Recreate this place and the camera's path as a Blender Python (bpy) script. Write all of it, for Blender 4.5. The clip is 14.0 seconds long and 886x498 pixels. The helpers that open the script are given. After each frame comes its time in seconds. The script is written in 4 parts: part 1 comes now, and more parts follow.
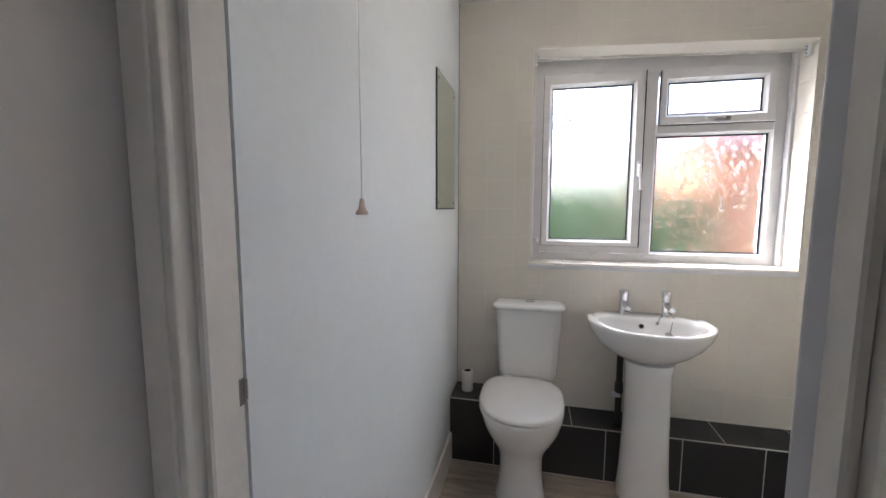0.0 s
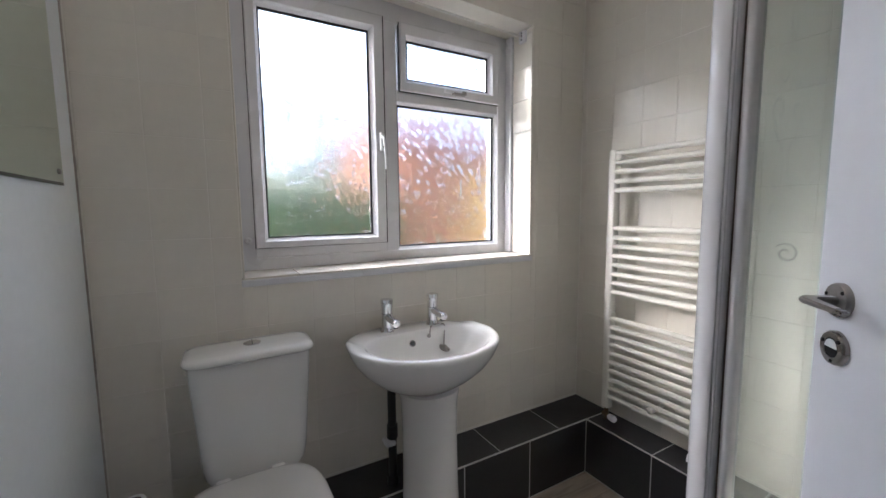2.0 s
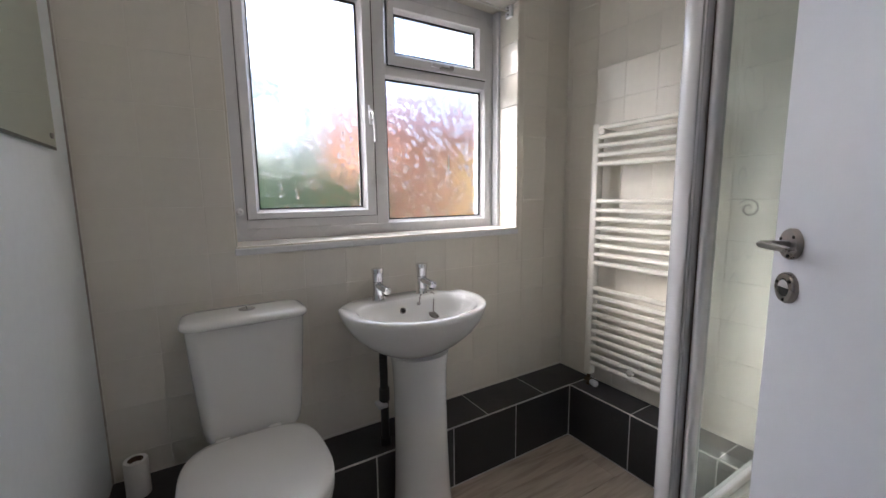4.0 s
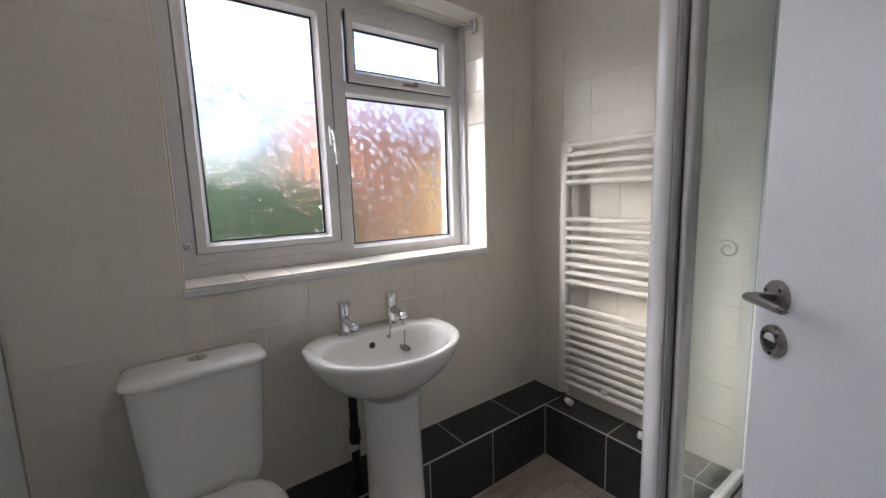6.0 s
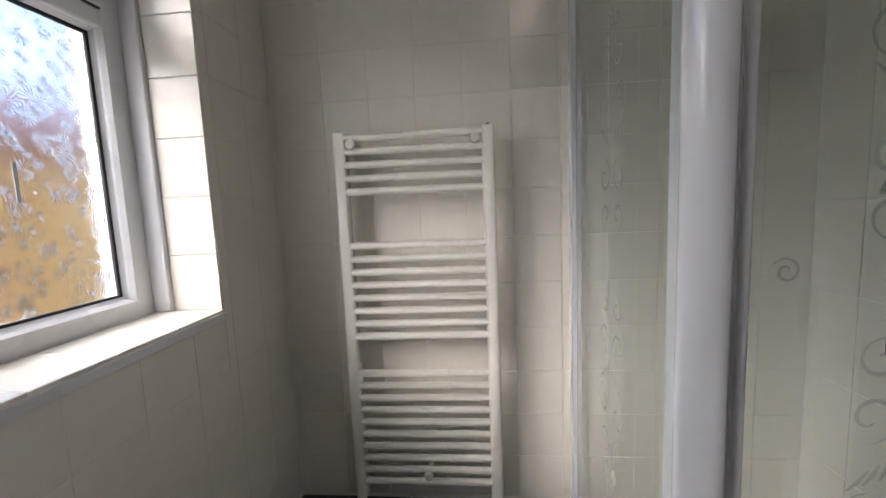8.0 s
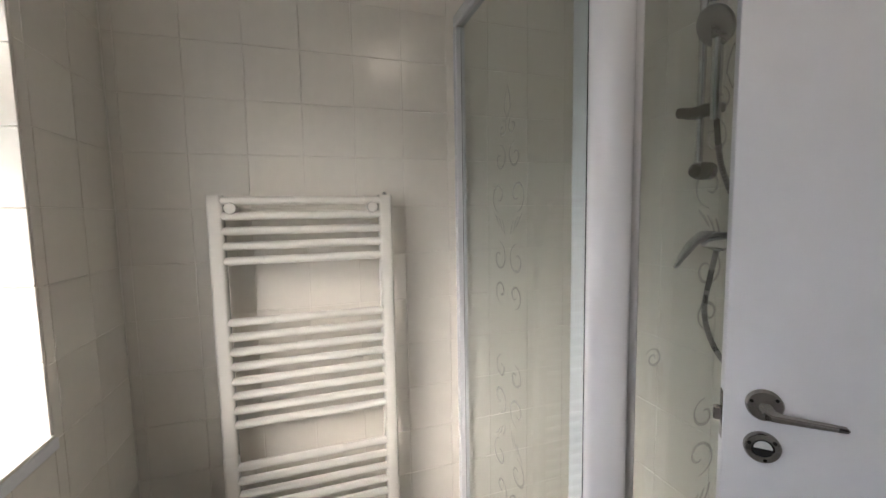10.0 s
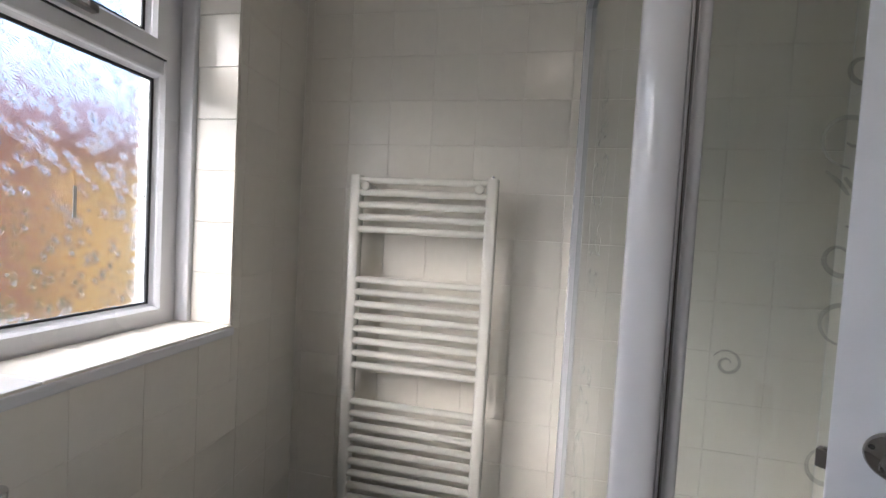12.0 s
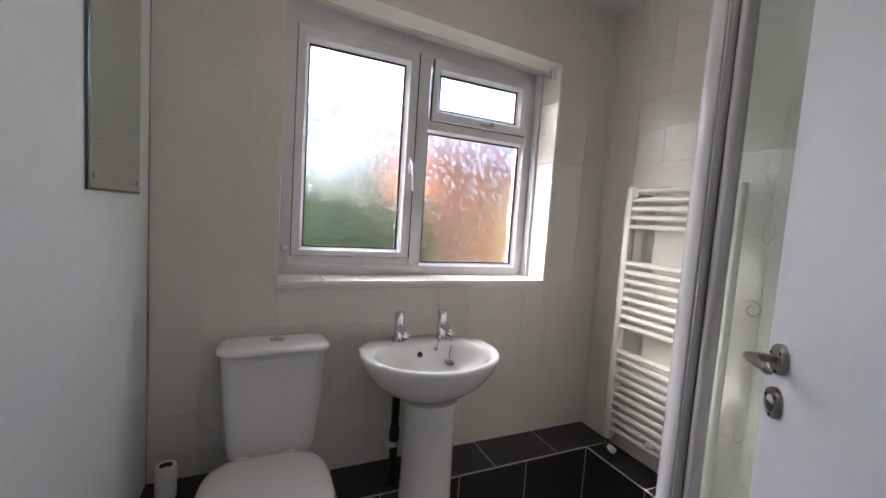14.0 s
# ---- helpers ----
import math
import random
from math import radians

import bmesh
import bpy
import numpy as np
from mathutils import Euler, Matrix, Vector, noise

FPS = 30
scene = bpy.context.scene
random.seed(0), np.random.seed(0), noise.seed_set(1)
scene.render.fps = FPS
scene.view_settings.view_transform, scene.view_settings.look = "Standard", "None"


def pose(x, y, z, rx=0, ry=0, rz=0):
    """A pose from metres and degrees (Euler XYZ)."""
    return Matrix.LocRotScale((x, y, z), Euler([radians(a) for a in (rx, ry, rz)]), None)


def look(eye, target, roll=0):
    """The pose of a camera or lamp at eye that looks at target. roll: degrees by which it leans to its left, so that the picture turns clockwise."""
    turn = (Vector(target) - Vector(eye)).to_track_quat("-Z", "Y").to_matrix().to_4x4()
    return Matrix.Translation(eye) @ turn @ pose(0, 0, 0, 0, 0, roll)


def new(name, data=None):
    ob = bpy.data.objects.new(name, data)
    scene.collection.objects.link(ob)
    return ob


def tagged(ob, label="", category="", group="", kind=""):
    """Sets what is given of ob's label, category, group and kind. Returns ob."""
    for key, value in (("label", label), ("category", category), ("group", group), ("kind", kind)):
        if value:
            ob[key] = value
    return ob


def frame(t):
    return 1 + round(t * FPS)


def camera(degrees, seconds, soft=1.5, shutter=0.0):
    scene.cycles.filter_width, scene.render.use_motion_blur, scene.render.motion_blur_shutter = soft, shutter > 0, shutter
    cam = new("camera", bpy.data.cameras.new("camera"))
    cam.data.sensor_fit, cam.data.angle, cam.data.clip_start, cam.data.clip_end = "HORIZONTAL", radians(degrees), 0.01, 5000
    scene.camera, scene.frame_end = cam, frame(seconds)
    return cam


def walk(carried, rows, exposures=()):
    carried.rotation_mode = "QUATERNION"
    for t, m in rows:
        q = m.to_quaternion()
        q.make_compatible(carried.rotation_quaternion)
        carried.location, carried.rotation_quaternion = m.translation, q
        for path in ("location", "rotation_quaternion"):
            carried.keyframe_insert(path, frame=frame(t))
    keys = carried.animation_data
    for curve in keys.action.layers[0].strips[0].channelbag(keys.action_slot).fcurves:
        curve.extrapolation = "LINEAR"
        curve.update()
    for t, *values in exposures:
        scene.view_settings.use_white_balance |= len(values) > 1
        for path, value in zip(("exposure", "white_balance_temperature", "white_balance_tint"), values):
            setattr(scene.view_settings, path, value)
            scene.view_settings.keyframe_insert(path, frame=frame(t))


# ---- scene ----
# Plan numbers below are in plan units; K turns them into metres.
K = 1.065
cam = camera(96.0, 14.0)
PATH = [
    (0, (0.061, -0.057, 1.273), (-0.389, 1.881, 1.067), 0.1),
    (0.5, (0.047, 0.162, 1.265), (0.058, 2.15, 1.048), 0.1),
    (1, (0.041, 0.37, 1.264), (0.521, 2.294, 1.006), 0.8),
    (1.5, (0.016, 0.556, 1.25), (0.874, 2.347, 1.01), 0.7),
    (2, (-0.035, 0.639, 1.205), (0.953, 2.366, 1.005), -0.5),
    (2.5, (-0.07, 0.651, 1.174), (0.919, 2.374, 0.945), -1.0),
    (3, (-0.088, 0.645, 1.138), (0.936, 2.342, 0.87), -0.3),
    (5.5, (-0.011, 0.534, 1.221), (1.036, 2.217, 0.952), -1.4),
    (6, (-0.022, 0.665, 1.241), (1.144, 2.268, 0.969), -1.8),
    (6.5, (0.033, 0.815, 1.208), (1.371, 2.281, 0.961), -1.0),
    (7, (0.166, 1.015, 1.213), (1.697, 2.288, 1.023), -1.2),
    (7.5, (0.251, 1.188, 1.223), (2.004, 2.131, 1.034), -1.3),
    (8, (0.294, 1.38, 1.229), (2.274, 1.552, 1.008), -2.4),
    (8.5, (0.299, 1.494, 1.303), (2.257, 1.142, 1.094), -1.9),
    (9, (0.332, 1.545, 1.388), (2.218, 0.902, 1.21), -1.1),
    (11.5, (0.275, 1.41, 1.365), (2.266, 1.247, 1.26), 0.7),
    (12, (0.259, 1.247, 1.276), (2.221, 1.631, 1.198), 3.2),
    (12.5, (0.206, 1.054, 1.272), (2.002, 1.93, 1.189), 1.9),
    (13, (0.119, 0.869, 1.267), (1.682, 2.112, 1.149), 2.5),
    (13.5, (0.077, 0.67, 1.248), (1.229, 2.298, 1.097), 3.3),
    (14, (-0.015, 0.504, 1.258), (0.813, 2.318, 1.103), 3.9),
]
EXPOSURES = [(0, 3.42, 5600, 12), (0.5, 3.2, 5500, 11), (1.5, 2.78, 5450, 11), (3, 2.73, 5600, 12), (6.5, 2.53, 5650, 12), (7.5, 2.08, 5650, 12), (8.5, 2.32, 5650, 11), (9, 2.5, 5850, 11), (11.5, 2.56, 5650, 11), (12.5, 2.18, 5500, 12), (13.5, 2.47, 5500, 12), (14, 2.73, 5600, 12)]
walk(cam, [(t, look([K * v for v in eye], [K * v for v in target], roll)) for t, eye, target, roll in PATH], EXPOSURES)

# ---- daylight ----
world = bpy.data.worlds.new("overcast_sky")
scene.world = world
world.use_nodes = True
wn = world.node_tree
sky = wn.nodes.new("ShaderNodeTexSky")
sky.sky_type = "NISHITA"
sky.sun_disc = False
sky.sun_elevation, sky.sun_rotation = radians(35), radians(-39)
sky.air_density, sky.dust_density = 1.0, 4.0
wn.links.new(sky.outputs[0], wn.nodes["Background"].inputs[0])
wn.nodes["Background"].inputs[1].default_value = 0.15
sun = new("sun", bpy.data.lights.new("sun", "SUN"))
sun.data.energy, sun.data.angle, sun.data.color = 0.6, radians(90), (1.0, 0.98, 0.96)
sun.matrix_world = look((-7, 8.6, 7.8), (0, 0, 0))


# ---- materials ----
def mat(name, color, rough=0.5, metal=0.0, grain=0.0, grain_scale=60.0, bump=0.0, bump_scale=200.0, spec=0.5, coat=0.0, island=0.0):
    """A principled material with two scales of colour variation and a fine bump."""
    m = bpy.data.materials.new(name)
    m.use_nodes = True
    t = m.node_tree
    b = t.nodes["Principled BSDF"]
    b.inputs["Base Color"].default_value = (*color, 1)
    b.inputs["Roughness"].default_value = rough
    b.inputs["Metallic"].default_value = metal
    b.inputs["Specular IOR Level"].default_value = spec
    b.inputs["Coat Weight"].default_value = coat
    co = t.nodes.new("ShaderNodeTexCoord")
    if grain:
        n1, n2 = t.nodes.new("ShaderNodeTexNoise"), t.nodes.new("ShaderNodeTexNoise")
        n1.inputs["Scale"].default_value, n2.inputs["Scale"].default_value = grain_scale, grain_scale / 14
        n1.inputs["Detail"].default_value = n2.inputs["Detail"].default_value = 4
        add = t.nodes.new("ShaderNodeMath")
        ramp = t.nodes.new("ShaderNodeMapRange")
        ramp.inputs["From Min"].default_value, ramp.inputs["From Max"].default_value = 0.6, 1.4
        ramp.inputs["To Min"].default_value, ramp.inputs["To Max"].default_value = 1 - grain, 1 + grain
        mul = t.nodes.new("ShaderNodeVectorMath")
        mul.operation = "SCALE"
        mul.inputs[0].default_value = color
        for n in (n1, n2):
            t.links.new(co.outputs["Object"], n.inputs["Vector"])
        t.links.new(n1.outputs[0], add.inputs[0])
        t.links.new(n2.outputs[0], add.inputs[1])
        t.links.new(add.outputs[0], ramp.inputs["Value"])
        last = ramp.outputs[0]
        if island:
            info = t.nodes.new("ShaderNodeObjectInfo")
            vary = t.nodes.new("ShaderNodeMapRange")
            vary.inputs["To Min"].default_value, vary.inputs["To Max"].default_value = 1 - island, 1 + island
            t.links.new(info.outputs["Random"], vary.inputs["Value"])
            both = t.nodes.new("ShaderNodeMath")
            both.operation = "MULTIPLY"
            t.links.new(last, both.inputs[0])
            t.links.new(vary.outputs[0], both.inputs[1])
            last = both.outputs[0]
        t.links.new(last, mul.inputs["Scale"])
        t.links.new(mul.outputs[0], b.inputs["Base Color"])
        rr = t.nodes.new("ShaderNodeMapRange")
        rr.inputs["From Min"].default_value, rr.inputs["From Max"].default_value = 0.3, 0.7
        rr.inputs["To Min"].default_value, rr.inputs["To Max"].default_value = rough * 0.8, min(1, rough * 1.25)
        t.links.new(n2.outputs[0], rr.inputs["Value"])
        t.links.new(rr.outputs[0], b.inputs["Roughness"])
    if bump:
        nb, bp = t.nodes.new("ShaderNodeTexNoise"), t.nodes.new("ShaderNodeBump")
        nb.inputs["Scale"].default_value = bump_scale
        nb.inputs["Detail"].default_value = 3
        bp.inputs["Strength"].default_value = bump
        bp.inputs["Distance"].default_value = 0.001
        t.links.new(co.outputs["Object"], nb.inputs["Vector"])
        t.links.new(nb.outputs[0], bp.inputs["Height"])
        t.links.new(bp.outputs[0], b.inputs["Normal"])
    return m


PAINT = mat("matt_wall_paint", (0.765, 0.80, 0.81), 0.55, grain=0.03, grain_scale=40, bump=0.25, bump_scale=350)
CEILING = mat("ceiling_paint", (0.8, 0.79, 0.76), 0.7, grain=0.02, bump=0.2, bump_scale=300)
TILE = mat("painted_wall_tile", (0.77, 0.73, 0.655), 0.22, grain=0.03, grain_scale=30, bump=0.25, bump_scale=90, island=0.015)
# Joint colour is lifted to paint in light caught by tile bevels.
TILE_JOINT = mat("bevel_light_tile_joint", (0.79, 0.755, 0.69), 0.4, grain=0.05)
SLATE = mat("dark_slate_tile", (0.028, 0.028, 0.030), 0.42, grain=0.25, grain_scale=90, bump=0.5, bump_scale=120, island=0.15)
GROUT = mat("pale_grout", (0.58, 0.56, 0.53), 0.8, grain=0.15, grain_scale=150)
UPVC = mat("white_upvc", (0.71, 0.705, 0.72), 0.28, grain=0.015, grain_scale=20)
GASKET = mat("black_rubber_gasket", (0.015, 0.015, 0.017), 0.6, grain=0.1)
CERAMIC = mat("white_glazed_ceramic", (0.85, 0.84, 0.82), 0.09, grain=0.01, grain_scale=10, coat=0.3)
SEATPLASTIC = mat("white_seat_plastic", (0.86, 0.85, 0.83), 0.18, grain=0.01, grain_scale=10)
ENAMEL = mat("cream_radiator_enamel", (0.80, 0.77, 0.70), 0.28, grain=0.02, grain_scale=30)
CHROME = mat("chrome", (0.72, 0.72, 0.74), 0.09, 1.0, grain=0.06, grain_scale=40)
STEEL = mat("brushed_steel", (0.34, 0.315, 0.30), 0.27, 1.0, grain=0.12, grain_scale=120)
DARKHOLE = mat("dark_void", (0.01, 0.01, 0.01), 0.7, grain=0.1)
BRASS = mat("tarnished_brass_fitting", (0.16, 0.12, 0.08), 0.45, 0.8, grain=0.3, grain_scale=120)
DOORPAINT = mat("white_satin_door_paint", (0.78, 0.785, 0.825), 0.33, grain=0.02, grain_scale=25, bump=0.2, bump_scale=180)
# White door's unlit hall side: the shade is put into this colour.
HALLSIDE_SHADE = mat("shade_darkened_door_white", (0.47, 0.425, 0.39), 0.4, grain=0.04, grain_scale=30, bump=0.2, bump_scale=160)
TRIM = mat("white_gloss_trim_paint", (0.72, 0.685, 0.635), 0.35, grain=0.05, grain_scale=60, bump=0.3, bump_scale=120)
ALU = mat("white_powder_coated_aluminium", (0.73, 0.725, 0.74), 0.2, grain=0.015, grain_scale=20, coat=0.3)
SEALANT = mat("discoloured_sealant", (0.42, 0.38, 0.34), 0.6, grain=0.4, grain_scale=30)
GROOVE_SHADE_SEAL = mat("groove_shade_and_seal_brown", (0.09, 0.072, 0.065), 0.5, grain=0.1)
PIPE = mat("black_waste_pipe_plastic", (0.012, 0.012, 0.013), 0.4, grain=0.2)
PAPER = mat("white_tissue_paper", (0.82, 0.80, 0.77), 0.95, grain=0.04, grain_scale=200, bump=0.5, bump_scale=400)
CARD = mat("brown_card_core", (0.10, 0.06, 0.04), 0.9, grain=0.15)
CORD = mat("white_cord", (0.62, 0.60, 0.56), 0.8, grain=0.1)
BELL = mat("beige_plastic_pull", (0.48, 0.36, 0.31), 0.45, grain=0.06)
TRAY = mat("white_acrylic_tray", (0.82, 0.82, 0.8), 0.2, grain=0.015)
MIRROR = mat("mirror_silver", (0.72, 0.80, 0.73), 0.015, 1.0)
MIRROR_EDGE = mat("dark_bevelled_mirror_edge", (0.10, 0.13, 0.12), 0.12, 0.6, grain=0.2)
CARPET = mat("grey_hall_carpet", (0.16, 0.15, 0.14), 0.95, grain=0.2, grain_scale=200, bump=0.8, bump_scale=500)
HALLPAINT = mat("hall_wall_paint", (0.58, 0.545, 0.515), 0.6, grain=0.03, bump=0.2, bump_scale=300)
BRICK_ROOF = mat("brown_roof_tiles", (0.33, 0.16, 0.14), 0.8, grain=0.3, grain_scale=8)
LEAF = mat("hedge_leaf", (0.10, 0.145, 0.03), 0.6, grain=0.4, grain_scale=6)
WOODS = mat("hazy_tree_foliage", (0.042, 0.052, 0.054), 0.8, grain=0.3, grain_scale=1.5)
GRASS = mat("lawn_grass", (0.11, 0.15, 0.04), 0.9, grain=0.3, grain_scale=6)


def floor_material():
    m = mat("wood_look_vinyl", (0.42, 0.36, 0.30), 0.38)
    t = m.node_tree
    b = t.nodes["Principled BSDF"]
    co, mp = t.nodes.new("ShaderNodeTexCoord"), t.nodes.new("ShaderNodeMapping")
    mp.inputs["Scale"].default_value = (3.0, 26.0, 1.0)
    info, off = t.nodes.new("ShaderNodeObjectInfo"), t.nodes.new("ShaderNodeVectorMath")
    off.operation = "SCALE"
    off.inputs[0].default_value = (37.0, 11.0, 0.0)
    t.links.new(info.outputs["Random"], off.inputs["Scale"])
    t.links.new(off.outputs[0], mp.inputs["Location"])
    n1, n2, knot = (t.nodes.new("ShaderNodeTexNoise") for _ in range(3))
    n1.inputs["Scale"].default_value, n1.inputs["Detail"].default_value, n1.inputs["Distortion"].default_value = 1.6, 6, 0.6
    n2.inputs["Scale"].default_value, n2.inputs["Detail"].default_value = 0.7, 3
    knot.inputs["Scale"].default_value = 7
    t.links.new(co.outputs["Object"], mp.inputs["Vector"])
    for n in (n1, n2):
        t.links.new(mp.outputs[0], n.inputs["Vector"])
    t.links.new(co.outputs["Object"], knot.inputs["Vector"])
    ramp = t.nodes.new("ShaderNodeValToRGB")
    e = ramp.color_ramp.elements
    e[0].position, e[0].color = 0.30, (0.25, 0.20, 0.155, 1)
    e[1].position, e[1].color = 0.72, (0.56, 0.48, 0.40, 1)
    mid = ramp.color_ramp.elements.new(0.5)
    mid.color = (0.43, 0.36, 0.295, 1)
    mix = t.nodes.new("ShaderNodeMath")
    mix.operation = "MULTIPLY_ADD"
    mix.inputs[1].default_value = 0.55
    half = t.nodes.new("ShaderNodeMath")
    half.operation = "MULTIPLY"
    half.inputs[1].default_value = 0.45
    t.links.new(n2.outputs[0], half.inputs[0])
    t.links.new(n1.outputs[0], mix.inputs[0])
    t.links.new(half.outputs[0], mix.inputs[2])
    t.links.new(mix.outputs[0], ramp.inputs[0])
    t.links.new(ramp.outputs[0], b.inputs["Base Color"])
    bp = t.nodes.new("ShaderNodeBump")
    bp.inputs["Strength"].default_value, bp.inputs["Distance"].default_value = 0.25, 0.001
    t.links.new(n1.outputs[0], bp.inputs["Height"])
    t.links.new(bp.outputs[0], b.inputs["Normal"])
    return m


FLOOR = floor_material()


def clear_glass(name, tint, rough):
    m = bpy.data.materials.new(name)
    m.use_nodes = True
    b = m.node_tree.nodes["Principled BSDF"]
    b.inputs["Base Color"].default_value = (*tint, 1)
    b.inputs["Transmission Weight"].default_value = 1
    b.inputs["Roughness"].default_value = rough
    b.inputs["IOR"].default_value = 1.45
    return m


SHOWER_GLASS = clear_glass("shower_glass", (0.90, 0.95, 0.94), 0.0)
FROSTED_GLASS = clear_glass("frosted_outer_glass", (0.96, 0.97, 0.97), 0.19)


def etched():
    """Frosting that lets half of the light straight through."""
    m = mat("etched_frost", (0.50, 0.54, 0.50), 0.85, grain=0.1, grain_scale=200)
    t = m.node_tree
    mix, clear = t.nodes.new("ShaderNodeMixShader"), t.nodes.new("ShaderNodeBsdfTransparent")
    mix.inputs[0].default_value = 0.28
    t.links.new(clear.outputs[0], mix.inputs[1])
    t.links.new(t.nodes["Principled BSDF"].outputs[0], mix.inputs[2])
    t.links.new(mix.outputs[0], t.nodes["Material Output"].inputs["Surface"])
    return m


ETCH = etched()


def flower_glass():
    """Obscure glass pressed with flower rosettes."""
    m = clear_glass("rosette_obscure_glass", (0.97, 0.98, 0.98), 0.03)
    t = m.node_tree
    b = t.nodes["Principled BSDF"]
    b.inputs["IOR"].default_value = 1.35
    co, flat = t.nodes.new("ShaderNodeTexCoord"), t.nodes.new("ShaderNodeVectorMath")
    flat.operation = "MULTIPLY"
    flat.inputs[1].default_value = (1, 0, 1)
    t.links.new(co.outputs["Object"], flat.inputs[0])
    heights = []
    for scale, petals, shift in ((18.0, 18.0, 0.0), (19.0, 17.0, 3.37), (20.0, 16.0, 7.91)):
        moved = t.nodes.new("ShaderNodeVectorMath")
        moved.inputs[1].default_value = (shift, 0, 0.6 * shift)
        t.links.new(flat.outputs[0], moved.inputs[0])
        vo = t.nodes.new("ShaderNodeTexVoronoi")
        vo.inputs["Scale"].default_value = scale
        vo.inputs["Randomness"].default_value = 0.8
        sc = t.nodes.new("ShaderNodeVectorMath")
        sc.operation = "SCALE"
        sc.inputs["Scale"].default_value = 1.0
        sub = t.nodes.new("ShaderNodeVectorMath")
        sub.operation = "SUBTRACT"
        sep = t.nodes.new("ShaderNodeSeparateXYZ")
        ang, per, sine = (t.nodes.new("ShaderNodeMath") for _ in range(3))
        ang.operation, per.operation, sine.operation = "ARCTAN2", "MULTIPLY", "SINE"
        per.inputs[1].default_value = petals
        t.links.new(moved.outputs[0], vo.inputs["Vector"])
        t.links.new(moved.outputs[0], sc.inputs[0])
        t.links.new(sc.outputs[0], sub.inputs[0])
        t.links.new(vo.outputs["Position"], sub.inputs[1])
        t.links.new(sub.outputs[0], sep.inputs[0])
        t.links.new(sep.outputs["X"], ang.inputs[0])
        t.links.new(sep.outputs["Z"], ang.inputs[1])
        t.links.new(ang.outputs[0], per.inputs[0])
        t.links.new(per.outputs[0], sine.inputs[0])
        fade = t.nodes.new("ShaderNodeMapRange")
        fade.inputs["From Min"].default_value, fade.inputs["From Max"].default_value = 0.38, 0.56
        fade.inputs["To Min"].default_value, fade.inputs["To Max"].default_value = 6.5, 0.0
        t.links.new(vo.outputs["Distance"], fade.inputs["Value"])
        amp = t.nodes.new("ShaderNodeMath")
        amp.operation = "MULTIPLY"
        t.links.new(sine.outputs[0], amp.inputs[0])
        t.links.new(fade.outputs[0], amp.inputs[1])
        grow = t.nodes.new("ShaderNodeMath")
        grow.operation = "MULTIPLY"
        t.links.new(amp.outputs[0], grow.inputs[0])
        t.links.new(vo.outputs["Distance"], grow.inputs[1])
        outer = t.nodes.new("ShaderNodeMath")
        outer.operation = "MULTIPLY"
        t.links.new(grow.outputs[0], outer.inputs[0])
        t.links.new(vo.outputs["Distance"], outer.inputs[1])
        heights.append(outer)
    first, total = t.nodes.new("ShaderNodeMath"), t.nodes.new("ShaderNodeMath")
    t.links.new(heights[0].outputs[0], first.inputs[0])
    t.links.new(heights[1].outputs[0], first.inputs[1])
    t.links.new(first.outputs[0], total.inputs[0])
    t.links.new(heights[2].outputs[0], total.inputs[1])
    bp = t.nodes.new("ShaderNodeBump")
    bp.inputs["Strength"].default_value, bp.inputs["Distance"].default_value = 0.5, 0.00055
    t.links.new(total.outputs[0], bp.inputs["Height"])
    t.links.new(bp.outputs[0], b.inputs["Normal"])
    return m


WINDOW_GLASS = flower_glass()


def brick_material():
    m = mat("orange_brick", (0.5, 0.22, 0.1), 0.85)
    t = m.node_tree
    b = t.nodes["Principled BSDF"]
    co, br = t.nodes.new("ShaderNodeTexCoord"), t.nodes.new("ShaderNodeTexBrick")
    mp = t.nodes.new("ShaderNodeMapping")
    mp.inputs["Rotation"].default_value = (radians(90), 0, 0)
    br.inputs["Color1"].default_value, br.inputs["Color2"].default_value = (0.55, 0.19, 0.07, 1), (0.46, 0.13, 0.055, 1)
    br.inputs["Mortar"].default_value = (0.36, 0.28, 0.2, 1)
    br.inputs["Scale"].default_value = 4.5
    t.links.new(co.outputs["Object"], mp.inputs["Vector"])
    t.links.new(mp.outputs[0], br.inputs["Vector"])
    t.links.new(br.outputs[0], b.inputs["Base Color"])
    return m


BRICK = brick_material()
FENCE = mat("honey_timber_fence", (0.70, 0.35, 0.09), 0.8, grain=0.25, grain_scale=10)


def lamp_material():
    m = mat("warm_opal_glass", (0.8, 0.75, 0.65), 0.3)
    b = m.node_tree.nodes["Principled BSDF"]
    b.inputs["Emission Color"].default_value = (1.0, 0.80, 0.60, 1)
    b.inputs["Emission Strength"].default_value = 1.6
    return m


OPAL = lamp_material()

# ---- building helpers ----


def box(bm, x0, x1, y0, y1, z0, z1, bevel=0.0, segs=1):
    made = bmesh.ops.create_cube(bm, size=1.0)["verts"]
    for v in made:
        v.co = Vector((x0 + (v.co.x + 0.5) * (x1 - x0), y0 + (v.co.y + 0.5) * (y1 - y0), z0 + (v.co.z + 0.5) * (z1 - z0)))
    if bevel:
        edges = list({e for v in made for e in v.link_edges})
        bmesh.ops.bevel(bm, geom=edges, offset=bevel, segments=segs, profile=0.5, affect="EDGES")


def boxes(*rows, bevel=0.0, segs=1):
    bm = bmesh.new()
    for r in rows:
        box(bm, *r, bevel=bevel, segs=segs)
    return bm


